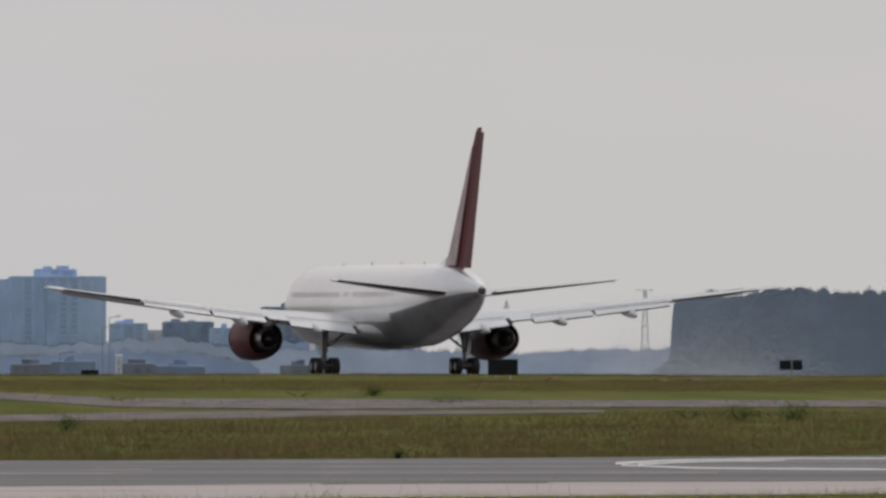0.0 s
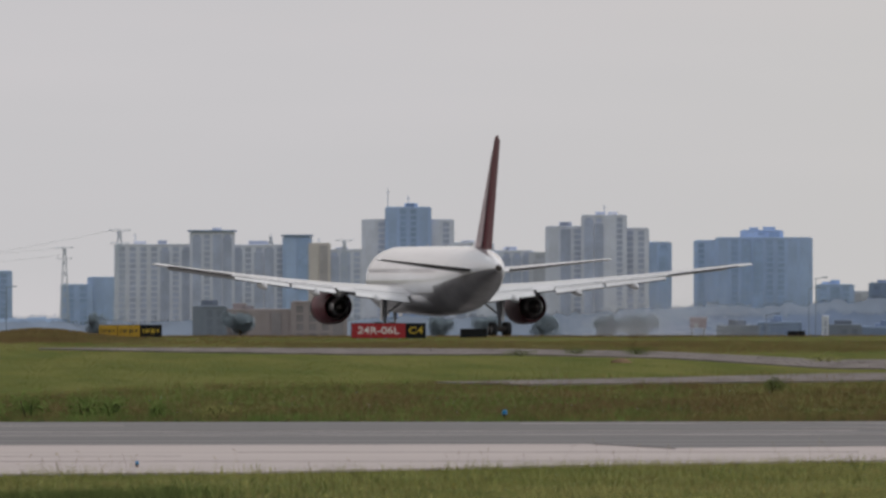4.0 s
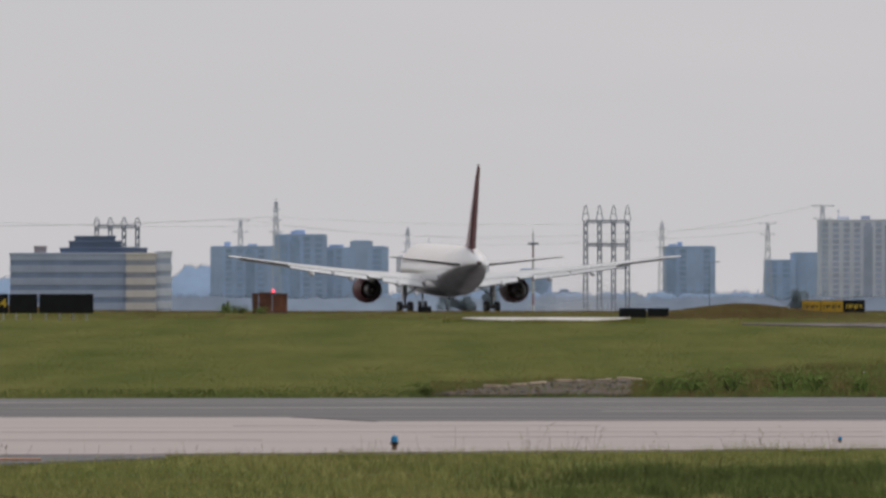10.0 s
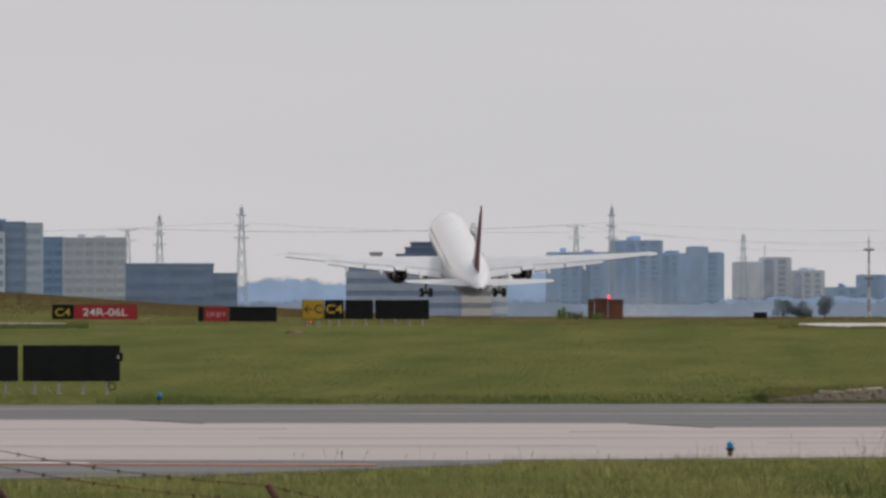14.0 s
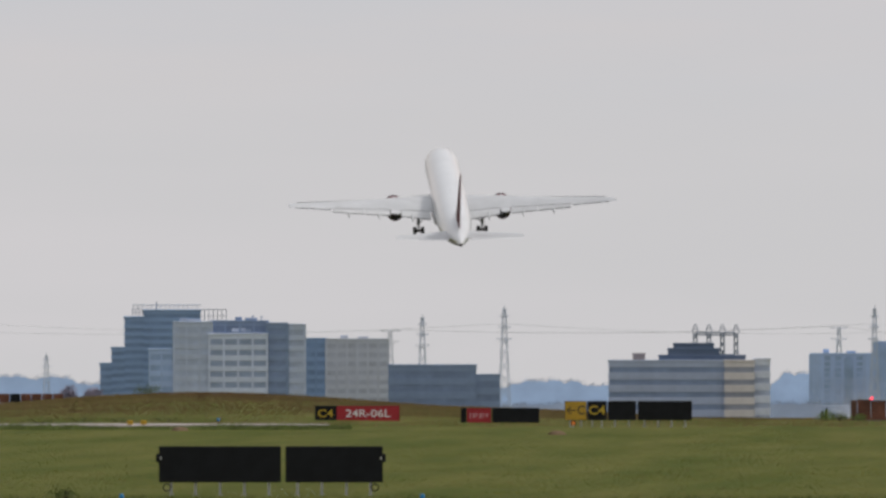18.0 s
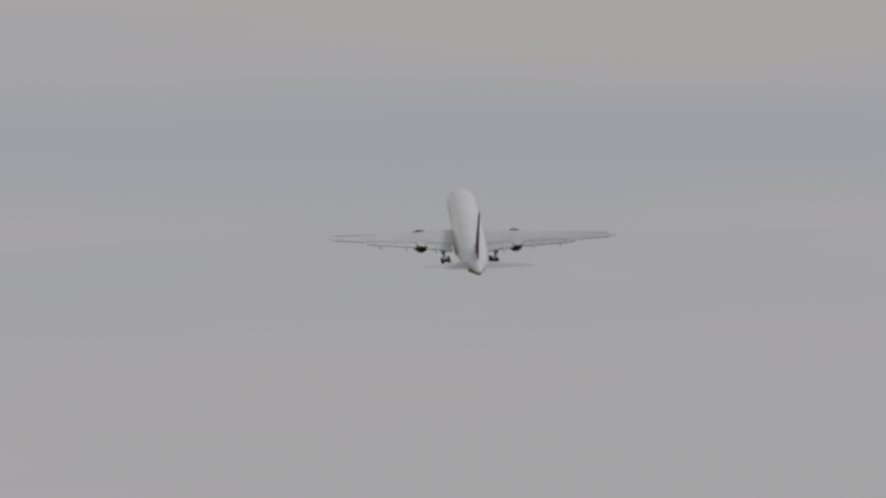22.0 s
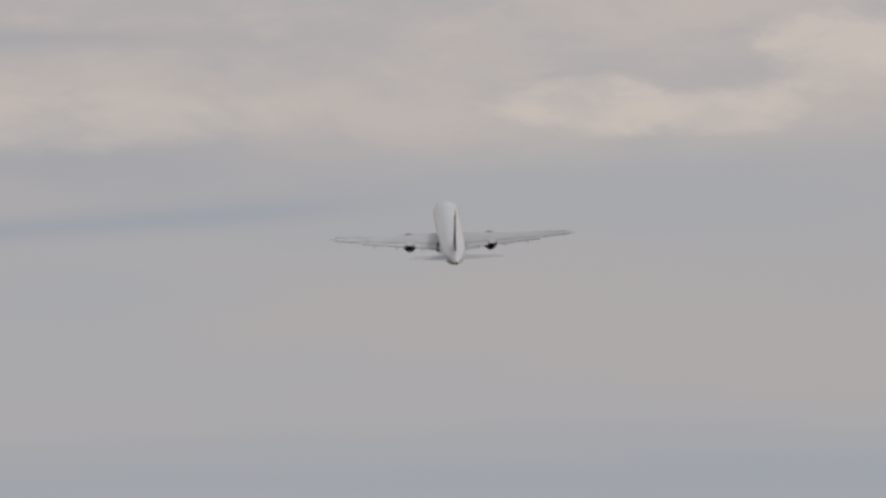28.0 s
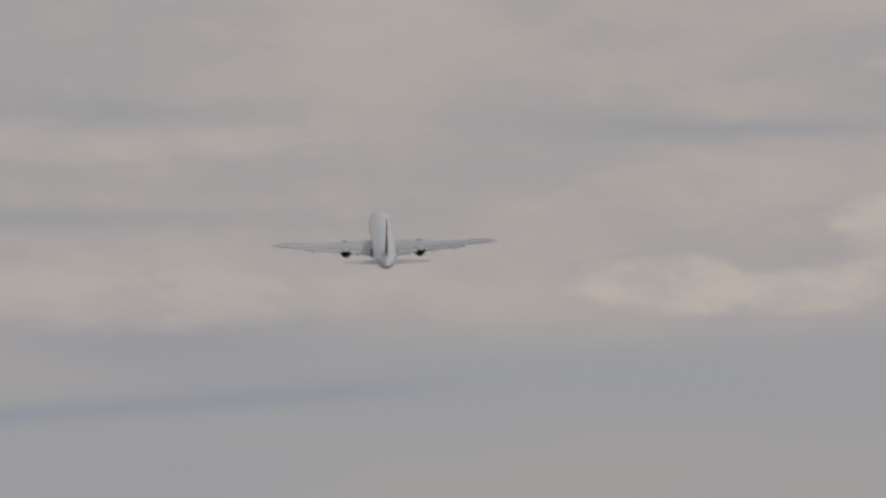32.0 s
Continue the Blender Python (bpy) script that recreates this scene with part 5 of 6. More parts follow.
# ---- small things on the airfield ----
def edge_lamp(u, d, tall=0.36):
    p = on_ground(u, d, 0.0)
    root = thing("taxiway_edge_lamp", pose(*p), "blue taxiway edge lamp on a short rusty stem", "lamp", "taxiway edge lamps")
    s = tall / 0.36
    part("base_plate", turned([(0.0, 0.13 * s), (0.03, 0.13 * s), (0.04, 0.06 * s)], False, 14, True, True), RUST, root, "", True)
    part("stem", turned([(0.02, 0.055 * s), (0.15 * s, 0.05 * s), (0.17 * s, 0.07 * s)], False, 12, True, True), RUST, root, "rusty brown stem", True)
    part("collar", turned([(0.165 * s, 0.07 * s), (0.175 * s, 0.088 * s), (0.21 * s, 0.088 * s), (0.22 * s, 0.07 * s)], False, 16, True, True), BLACKPANEL, root, "black collar", True)
    part("glass", turned([(0.215 * s, 0.074 * s), (0.29 * s, 0.074 * s), (0.33 * s, 0.062 * s), (0.352 * s, 0.035 * s), (0.36 * s, 0.004 * s)], False, 16, True, True), LAMPBLUE, root, "blue glass", True)


edge_lamp(1323, 350, 0.2)
for u, d in ((534.5, level(799)), (-1760, level(800)), (-475, level(707) + 2), (-1007, level(707) + 2), (1973.5, level(704) + 2), (-836, 846)):
    edge_lamp(u, d, 0.38)


def hut():
    d = 905
    k = d / FOC
    p = on_ground(314, d)
    root = thing("equipment_cabinet", facing(p), "orange and brown equipment cabinets with a red beacon in the grass", "cabinet")
    zb = 0.0
    top = EYE - (522 - V0) * k - p.z
    for x0, x1, h, m, lab in ((-31, -20, 0.96, RUST, "brown narrow cabinet"), (-19, 4, 1.0, ORANGE, "orange cabinet"), (5, 31, 0.95, ORANGE, "weathered orange cabinet")):
        b = part("cabinet_body", block(x0 * k, x1 * k, -0.3, 0.5, 0.05, top * h, 0.02), m, root, lab)
        part("cabinet_door", block((x0 + 2) * k, (x1 - 2) * k, -0.33, -0.29, 0.15, top * h - 0.1, 0.01), m, b)
        part("roof", block((x0 - 1) * k, (x1 + 1) * k, -0.36, 0.55, top * h, top * h + 0.06, 0.015), RUST, b)
    part("plinth", block(-32 * k, 32 * k, -0.4, 0.6, -0.2, 0.06, 0.02), GRAVEL, root)
    part("beacon", turned([(top + 0.05, 0.05), (top + 0.07, 0.09), (top + 0.19, 0.085), (top + 0.24, 0.02)], False, 12, True, True), BEACON, root, "glowing red beacon", True, pose(6 * k, 0, 0))
    for u, h in ((232, 0.55), (240, 0.7), (252, 0.4)):
        q = on_ground(u, d - 4)
        r = thing("marker_post", pose(*q), "short dark green marker post", "post", "marker posts")
        part("post", tube((0, 0, -0.1), (0, 0, h), 0.09, 0.08, 10), BLADEDARK, r, "", True)
        part("cap", turned([(h, 0.1), (h + 0.05, 0.09), (h + 0.07, 0.02)], False, 10, True, True), LEAFMID, r, "", True)


BEACON = glow("red_beacon_glass", (0.9, 0.05, 0.08), 1.6)
AMBER = glow("amber_lamp_glass", (1.0, 0.28, 0.04), 0.12)
hut()


def small_lamp(u, v, d, material, label):
    p = on_ground(u, d)
    h = max(0.15, EYE - (v - V0) * d / FOC - p.z)
    r = thing("guard_lamp", pose(*p), label, "lamp")
    part("stem", tube((0, 0, -0.05), (0, 0, h - 0.1), 0.04, 0.04, 8), LEG, r)
    part("housing", block(-0.14, 0.14, -0.02, 0.12, h - 0.12, h + 0.12, 0.02), BLACKPANEL, r)
    part("lens", tube((0, -0.05, h), (0, -0.015, h), 0.1, 0.1, 14), material, r, "glowing amber lens", True)


small_lamp(-208, 562, 826, AMBER, "small amber guard lamp below a taxiway sign")


def yellow_marker(u, d):
    p = on_ground(u, d)
    r = thing("edge_marker", facing(p), "small yellow marker box on a short post", "marker", "edge markers")
    part("post", tube((0, 0, -0.05), (0, 0, 0.12), 0.03, 0.03, 8), LEG, r)
    part("box", block(-0.16, 0.16, -0.12, 0.12, 0.1, 0.34, 0.02), SIGNYELLOW, r)


for _u in (-992, -968):
    yellow_marker(_u, 832)


def barrier(u0, u1, v0, v1, d):
    k = d / FOC
    um = (u0 + u1) / 2
    p = on_ground(um, d)
    zt, zb = EYE - (v0 - V0) * k, EYE - (v1 - V0) * k
    r = thing("orange_barrier", facing(p), "orange and black works barriers behind the mound", "barrier")
    w = (u1 - u0) * k
    n = 8
    for i in range(n):
        x0 = -w / 2 + w * i / n
        m = BLACKPANEL if i == 3 else ORANGE
        part("board", block(x0 + 0.02, x0 + w / n - 0.02, -0.05, 0.05, zb - p.z, zt - p.z, 0.01), m, r)
        part("foot", block(x0 + 0.1, x0 + 0.2, -0.15, 0.15, -0.05, zb - p.z + 0.05, 0.01), LEG, r)


barrier(-1262, -1110, 510, 526, 1130)


def windsock_board(u, v0, v1, d):
    """A small dark board on a thin post."""
    k = d / FOC
    p = on_ground(u, d)
    zt, zb = EYE - (v0 - V0) * k - p.z, EYE - (v1 - V0) * k - p.z
    r = thing("marker_board", facing(p, 8), "small black marker board on a thin post", "sign")
    part("board", block(-20 * k, 20 * k, -0.03, 0.03, zb, zt, 0.01), BLACKPANEL, r)
    part("post", tube((0.05, 0, -0.1), (0.05, 0, zt - 0.05), 0.05, 0.05, 8), STRUT, r)


windsock_board(3730, 528, 545, 860)


def sign_fittings():
    """Side brackets, clips and cable loops of the pair of large sign backs."""
    k = 490 / FOC
    p = on_ground(-743, 490)
    r = thing("sign_fittings", facing(p), "black lamp brackets and cable loops at the sign ends", "bracket")
    for side, u in ((-1, -943), (1, -543)):
        x = (u + 743) * k
        z = EYE - (624 - V0) * k - p.z
        part("bracket", block(x - 0.06, x + 0.06, -0.08, 0.06, z - 0.14, z + 0.14, 0.02), BLACKPANEL, r)
        part("clip", block(x - 0.02 + side * -0.1, x + 0.02 + side * -0.1, -0.125, -0.1, z - 0.05, z + 0.05, 0.005), LINEPAINT, r)
        zl = EYE - (676 - V0) * k - p.z
        pts = [(x - side * 0.3 + 0.12 * math.cos(a * 0.6283), -0.06, zl + 0.12 * math.sin(a * 0.6283)) for a in range(11)]
        part("cable_loop", join(*[tube(a, b, 0.022, 0.022, 6) for a, b in zip(pts, pts[1:])]), RUBBER, r, "", True)


sign_fittings()


def fence():
    d = 132
    k = d / FOC
    tops = []
    for u, vt, lean in ((-813, 779, 0.62), (-282, 852, 0.35)):
        top = at(u, vt, d)
        g = on_ground(u + lean * 310, d)
        r = thing("fence_post", pose(*g), "leaning rusty steel fence post", "post", "fence posts")
        local = top - g
        foot = Vector((0.15, 0, -0.3))
        part("shaft", tube(foot, local, 0.036, 0.033, 9), RUST, r, "", True)
        part("cap", tube(local, local + (local - foot).normalized() * 0.02, 0.042, 0.03, 9), RUST, r, "", True)
        tops.append(top)
    left = at(-1500, 735, d)
    mid = at(-1150, 762, d)
    right = at(60, 905, d)
    for dz in (0.0, -0.14):
        r = thing("barbed_wire", pose(0, 0, 0), "rusty barbed wire strand between fence posts", "wire", "barbed wire")
        path = [left, mid, tops[0], tops[1], right]
        geo = []
        barbs = []
        for a, b in zip(path, path[1:]):
            prev = None
            for i in range(13):
                s = i / 12
                q = a.lerp(b, s) + Vector((0, 0, dz - 0.05 * math.sin(math.pi * s)))
                if prev is not None:
                    geo.append(tube(prev, q, 0.0036, 0.0036, 5))
                if 0 < i < 12:
                    barbs.append(join(tube(q + Vector((-0.012, 0, -0.02)), q + Vector((0.012, 0, 0.02)), 0.006, 0.003, 4),
                                      tube(q + Vector((0.014, 0, -0.016)), q + Vector((-0.014, 0, 0.016)), 0.006, 0.003, 4)))
                prev = q
        part("strand", join(*geo), RUST, r)
        for b in barbs:
            part("barb", b, RUST, r)


fence()


# ---- grass: one object of each kind ----
def blades(name, label, material, n, u_range, d_range, h_range, width, seed, keep=None, near=1.0, lean=0.35, smooth=0.0):
    rng = np.random.default_rng(seed)
    u = rng.uniform(*u_range, n)
    d = d_range[0] + (d_range[1] - d_range[0]) * rng.uniform(0, 1, n) ** near
    # clumping
    def wave(a, b):
        """Uneven patches from a small lattice of random values, blended between its points."""
        tab = rng.uniform(-1, 1, (64, 64))
        p, q = u / a + 700, d / b
        i, j = np.floor(p).astype(int), np.floor(q).astype(int)
        f, g = p - i, q - j
        f, g = f * f * (3 - 2 * f), g * g * (3 - 2 * g)
        t = lambda m, n: tab[m % 64, n % 64]
        return (t(i, j) * (1 - f) + t(i + 1, j) * f) * (1 - g) + (t(i, j + 1) * (1 - f) + t(i + 1, j + 1) * f) * g
    c = 1.4 * (wave(160, 11) + wave(55, 4.0) + 0.6 * wave(17, 1.5))
    ok = rng.uniform(-2.6 - 4 * smooth, 2.2, n) < c
    if keep is not None:
        ok &= keep(u, d, rng)
    u, d, c = u[ok], d[ok], c[ok]
    n = len(u)
    a = (u - U0) / FOC
    x, y = d * np.sin(a), d * np.cos(a)
    z = terrain(x, y)
    h = rng.uniform(*h_range, n) * (1 + 0.16 * c)
    th = rng.uniform(0, 6.28318, n)
    w = width * rng.uniform(0.6, 1.4, n)
    ln = rng.normal(0, lean, n) * h
    ly = rng.normal(0, lean, n) * h
    base = np.stack([x, y, z - 0.02], -1)
    side = np.stack([np.cos(th) * w, np.sin(th) * w, 0 * w], -1)
    tip = base + np.stack([ln, ly, h], -1)
    v = np.stack([base - side, base + side, tip], 1).reshape(-1, 3)
    ob = new(name, soup(name, v, material))
    return tagged(ob, label, "grass", kind="stuff")


def near_edge_d(u):
    return np.interp(u, [p[0] for p in NEAR_EDGE], [p[1] for p in NEAR_EDGE])


def far_edge_d(u):
    return np.interp(u, [p[0] for p in FAR_EDGE], [p[1] for p in FAR_EDGE])


def verge(u, d, rng):
    road = np.interp(u, [-1500, -400, 150], [level(850), level(832), level(808)])
    lim = np.where(u < 130, np.minimum(road, near_edge_d(u)), near_edge_d(u))
    return d < lim - 0.3 + rng.normal(0, 0.5, len(u))


def beyond(u, d, rng):
    on_gravel = np.zeros(len(u), bool)
    for pts in (((1150, 578, 576.5), (1400, 583, 576), (1730, 588, 577), (1990, 588, 578), (2257, 594, 583), (2541, 612, 597), (2900, 616, 598), (3250, 613, 600), (3950, 612, 600)),
                ((1850, 637.6, 637), (2000, 642, 634), (2257, 639, 629), (2541, 636, 622), (2750, 632, 620), (3000, 627, 619), (3400, 622, 618)),
                ((598, 704, 703), (660, 704, 694), (725, 704, 686), (850, 704, 678), (955, 704, 675))):
        us = [p[0] for p in pts]
        lo, hi = np.interp(u, us, [field(p[1]) for p in pts]), np.interp(u, us, [field(p[2]) for p in pts])
        on_gravel |= (u > us[0]) & (u < us[-1]) & (d > lo - 7) & (d < hi) & (rng.uniform(0, 1, len(u)) < 0.93)
    return (d > far_edge_d(u) + 0.4) & ~on_gravel


def dry_zone(u, d, rng):
    """Unmown dry grass right of the mown field, between the taxiway and the gravel tracks."""
    lim = np.interp(u, [900, 1050, 1400, 1900, 2500, 3200, 4000], [470, 520, 575, 590, 630, 640, 640])
    return beyond(u, d, rng) & (d < lim + rng.normal(0, 10, len(u))) & (u > 930)


def fading(u, d, rng):
    return beyond(u, d, rng) & (rng.uniform(0, 1, len(u)) < np.clip((u - 1050) / 900, 0, 1) * np.clip((d - 752) / 30, 0.1, 1))


def crest_zone(u, d, rng):
    return beyond(u, d, rng)


def dark_patch(u, d, rng):
    return verge(u, d, rng) & (rng.uniform(0, 1, len(u)) < np.exp(-((u - 1180) / 270) ** 2) * np.clip((316 - d) / 22, 0, 1))


def knoll(u, d, rng):
    return rng.uniform(0, 1, len(u)) < np.exp(-((u - 1150) / 110) ** 2)


blades("verge_grass", "lush green grass beside the apron", BLADE, 400000, (-1150, 4300), (268, 400), (0.05, 0.19), 0.0068, 11, verge, 1.0)
def fringe(u, d, rng):
    return verge(u, d, rng) & (d > near_edge_d(u) - rng.exponential(5, len(u)) - 1.0) & (u > 250 + rng.uniform(0, 500, len(u)))


blades("verge_fringe", "taller ragged grass along the apron edge", BLADE, 170000, (250, 4300), (290, 385), (0.12, 0.32), 0.0062, 14, fringe, 1.0)
blades("verge_weeds", "darker weeds among the verge grass", BLADEDARK, 45000, (-1150, 4300), (268, 400), (0.06, 0.20), 0.009, 12, verge, 1.0)
blades("dry_verge_stalks", "dry straw stalks among the verge grass", STRAW, 45000, (-1150, 4300), (268, 400), (0.10, 0.28), 0.005, 13, verge, 1.0)
blades("rough_grass", "rough olive grass beside the gravel tracks", STRAW, 150000, (1000, 4200), (755, 850), (0.05, 0.14), 0.02, 15, fading, 0.9, smooth=0.5)
blades("dry_grass", "tall dry grass beyond the taxiway", STRAW, 330000, (900, 4200), (462, 660), (0.10, 0.30), 0.0100, 16, dry_zone, 1.3)
blades("tall_green_grass", "green grass mixed into the dry stand", BLADEDARK, 60000, (900, 4200), (462, 660), (0.10, 0.30), 0.0105, 17, dry_zone, 1.5)
blades("edge_weeds", "dark green weeds along the taxiway edge", BLADEDARK, 42000, (-1600, 4200), (458, 482), (0.05, 0.20), 0.014, 18, beyond, 1.5)
blades("green_stand", "fresh green grass among the dry stand", WEED, 70000, (900, 2300), (462, 640), (0.10, 0.28), 0.011, 22, dry_zone, 1.5)
blades("dark_verge_weeds", "lush dark weeds in the verge", BLADEDARK, 210000, (600, 1760), (268, 318), (0.10, 0.30), 0.010, 24, dark_patch, 1.0, smooth=-0.4)
blades("strip_weeds", "weeds before the far concrete strip", BLADEDARK, 14000, (-1500, -600), (806, 824), (0.06, 0.30), 0.03, 25)
blades("field_grass", "short olive grass of the mown field", FIELDBLADE, 300000, (-1600, 2900), (468, 850), (0.02, 0.05), 0.02, 26, beyond, 1.3, smooth=0.6)
blades("field_weeds", "darker weed streaks in the mown field", BLADEDARK, 110000, (-1600, 2900), (468, 830), (0.03, 0.08), 0.02, 29, beyond, 1.3, smooth=-0.5)
blades("field_straw", "yellowed straw streaks in the mown field", STRAW, 70000, (-1600, 2900), (468, 830), (0.025, 0.065), 0.02, 30, beyond, 1.3, smooth=-0.5)
blades("strip_grass", "grass tufts before the pale concrete strip", FIELDBLADE, 9000, (620, 980), (800, 830), (0.05, 0.16), 0.02, 27, None, 1.0, smooth=-0.3)
blades("knoll_grass", "dry brown grass on a low knoll", STRAW, 60000, (930, 1370), (846, 905), (0.06, 0.18), 0.022, 28, knoll, 1.0, smooth=0.5)
blades("mound_grass", "dry brown grass on the mound", STRAW, 130000, (-1600, -60), (900, 1035), (0.06, 0.20), 0.026, 23, beyond, 0.6, smooth=0.5)
blades("crest_grass", "dry brownish grass along the crest", STRAW, 170000, (-1600, 4200), (830, 1040), (0.05, 0.16), 0.022, 19, crest_zone, 1.0)


def stalks(n, seed, u_range, d_of, h_range, name, label):
    """Single tall stalks with seed heads."""
    rng = np.random.default_rng(seed)
    vs, fs = [], []
    for _ in range(n):
        u = rng.uniform(*u_range)
        p = on_ground(u, float(d_of(u)) - rng.uniform(0.3, 9.0) ** 1.0)
        h = rng.uniform(*h_range)
        ln = rng.normal(0, 0.26) * h
        top = p + Vector((ln, rng.normal(0, 0.1) * h, h))
        g = join(tube(p, top, 0.0036, 0.0026, 4), tube(top, top + Vector((ln * 0.35, 0, rng.uniform(0.03, 0.1))), rng.uniform(0.007, 0.014), 0.004, 5))
        k = len(vs)
        vs += g[0]
        fs += [tuple(i + k for i in q) for q in g[1]]
    me = bpy.data.meshes.new(name)
    me.from_pydata([tuple(v) for v in vs], [], fs)
    me.materials.append(SEED)
    tagged(new(name, me), label, "grass", kind="stuff")


stalks(80, 31, (600, 4300), near_edge_d, (0.2, 0.62), "seed_stalks", "tall brown seed stalks at the apron edge")
stalks(9, 33, (2035, 2110), lambda u: 572, (0.55, 0.95), "dead_stalks", "thin dead stalks standing in dry grass")
stalks(16, 35, (740, 900), near_edge_d, (0.2, 0.68), "seed_stalks", "clump of tall seed stalks at the apron edge")
stalks(14, 36, (1150, 1330), near_edge_d, (0.2, 0.55), "seed_stalks", "clump of seed stalks at the apron edge")
stalks(24, 32, (-300, 600), near_edge_d, (0.15, 0.42), "seed_stalks", "short brown seed stalks at the apron edge")


def flowers(n, seed, us, ds, material, label):
    rng = np.random.default_rng(seed)
    pts = []
    for _ in range(n):
        p = on_ground(rng.uniform(*us), rng.uniform(*ds))
        pts.append((p.x, p.y, p.z + rng.uniform(0.15, 0.38)))
    tagged(new("wild_flowers", soup("wild_flowers", leaf_cloud(np.repeat(pts, 2, 0), 0.026, rng), material)), label, "flowers", kind="stuff")


flowers(36, 41, (-860, -640), (466, 478), PETAL, "small white flowers below the sign")
flowers(160, 42, (900, 3900), (466, 540), PETAL, "scattered white wild flowers")
flowers(30, 43, (-200, 4000), (300, 345), PETALYELLOW, "scattered yellow wild flowers")


def bush(u, d, w, h, material, label, seed):
    rng = np.random.default_rng(seed)
    p = on_ground(u, d)
    root = thing("bush", pose(*p), label, "bush", "bushes")
    stems = [tube((0, 0, -0.05), (math.cos(i * 1.3) * w * 0.3, math.sin(i * 1.3) * w * 0.3, h * 0.7), 0.02, 0.008, 5) for i in range(5)]
    part("stems", join(*stems), BARK, root)
    q = rng.normal(size=(1000, 3)) * np.array([w * 0.3, w * 0.25, h * 0.26]) + np.array([0, 0, h * 0.42])
    q[:, 2] = np.abs(q[:, 2])
    c = new("foliage", soup("foliage", leaf_cloud(q, 0.05 * h + 0.014, rng), material))
    c.parent = root


EDGE_BUSHES = [(1130, 470, 1.1, 0.85, WEED), (1360, 470, 0.6, 0.6, WEED), (1465, 470, 0.9, 0.55, BLADE), (1020, 468, 1.1, 0.72, WEED), (1062, 469, 1.0, 0.70, WEED), (1232, 470, 1.0, 0.75, WEED), (1278, 470, 0.9, 0.72, WEED), (590, 467, 0.5, 0.35, BLADEDARK), (3035, 466, 0.3, 0.35, BLADEDARK), (-1110, 480, 0.8, 0.4, BLADEDARK)]
FIELD_BUSHES = [(240, 903, 0.9, 0.65, WEED), (264, 902, 0.8, 0.5, BLADEDARK), (298, 901, 0.7, 0.45, WEED), (2992, 735, 0.9, 0.65, BLADEDARK), (2860, 735, 2.6, 0.3, BLADE), (2210, 745, 1.1, 0.5, BLADEDARK), (2100, 750, 1.2, 0.45, BLADEDARK), (2000, 742, 1.4, 0.35, BLADEDARK), (3120, 690, 2.5, 0.4, BLADEDARK), (2540, 700, 1.6, 0.4, BLADE), (3640, 600, 1.8, 0.75, BLADEDARK), (3740, 600, 1.3, 0.8, BLADEDARK), (3550, 610, 2.2, 0.5, BLADEDARK), (2450, 560, 0.7, 0.6, BLADEDARK), (-1080, 868, 3.0, 0.35, BLADEDARK), (-1010, 866, 2.2, 0.3, BLADEDARK), (-930, 868, 2.6, 0.3, BLADEDARK), (-1250, 850, 2.5, 0.5, BLADEDARK), (-1150, 850, 2.5, 0.45, BLADEDARK), (-960, 1000, 1.6, 0.7, BLADEDARK)]
for i, (u, d, w, h, m) in enumerate(EDGE_BUSHES):
    bush(u, d, w, h, m, "low green weed clump at the taxiway edge", 60 + i)
for i, (u, d, w, h, m) in enumerate(FIELD_BUSHES):
    bush(u, d, w, h, m, "low wild bush growing in the airfield grass", 90 + i)


def rubble(n, seed, u0, u1, d_lo, d_hi, size, name, label):
    """Loose stones, small and angular."""
    rng = np.random.default_rng(seed)
    u = rng.uniform(u0, u1, n)
    d = rng.uniform(0, 1, n) * (d_hi(u) - d_lo(u)) + d_lo(u)
    a = (u - U0) / FOC
    x, y = d * np.sin(a), d * np.cos(a)
    r = size * rng.uniform(0.4, 1.3, n) ** 1.5
    box = np.array([(-1, -1, -0.3), (1, -1, -0.3), (1, 1, -0.3), (-1, 1, -0.3), (-0.7, -0.7, 0.7), (0.7, -0.7, 0.6), (0.6, 0.7, 0.75), (-0.7, 0.6, 0.6)])
    vs = np.stack([x, y, terrain(x, y) + 0.05], -1)[:, None, :] + box[None] * r[:, None, None] * rng.uniform(0.6, 1.3, (n, 8, 1))
    quad = np.array([(4, 5, 6, 7), (0, 1, 5, 4), (1, 2, 6, 5), (2, 3, 7, 6), (3, 0, 4, 7)])
    fs = (quad[None] + 8 * np.arange(n)[:, None, None]).reshape(-1, 4)
    me = bpy.data.meshes.new(name)
    me.from_pydata(vs.reshape(-1, 3).tolist(), [], fs.tolist())
    me.materials.append(STONE)
    tagged(new(name, me), label, "stones", kind="stuff")


STONE = mat("grey_brown_stone", (0.135, 0.116, 0.107), 0.95, 0, 0.2, 3, 20, island=0.12, spec=0.1)
rubble(200, 71, 610, 955, lambda u: field(704) + 0 * u, lambda u: np.interp(u, [598, 660, 725, 850, 955], [464, 476, 491, 508, 515]), 0.045, "rubble", "loose stones on the gravel bank")
rubble(2600, 72, 1200, 3900, lambda u: np.interp(u, [1150, 1730, 2257, 2541, 3950], [780, 750, 727, 664, 664]), lambda u: np.interp(u, [1150, 1730, 2257, 2541, 3950], [790, 790, 768, 712, 702]), 0.022, "rubble", "loose stones on the gravel track")
blades("bank_weeds", "weeds growing on the gravel bank", BLADEDARK, 8500, (560, 975), (463, 508), (0.05, 0.16), 0.02, 73, None, 1.5)
blades("bank_straw", "dry stalks on the gravel bank", STRAW, 2500, (600, 965), (464, 512), (0.08, 0.3), 0.014, 74)
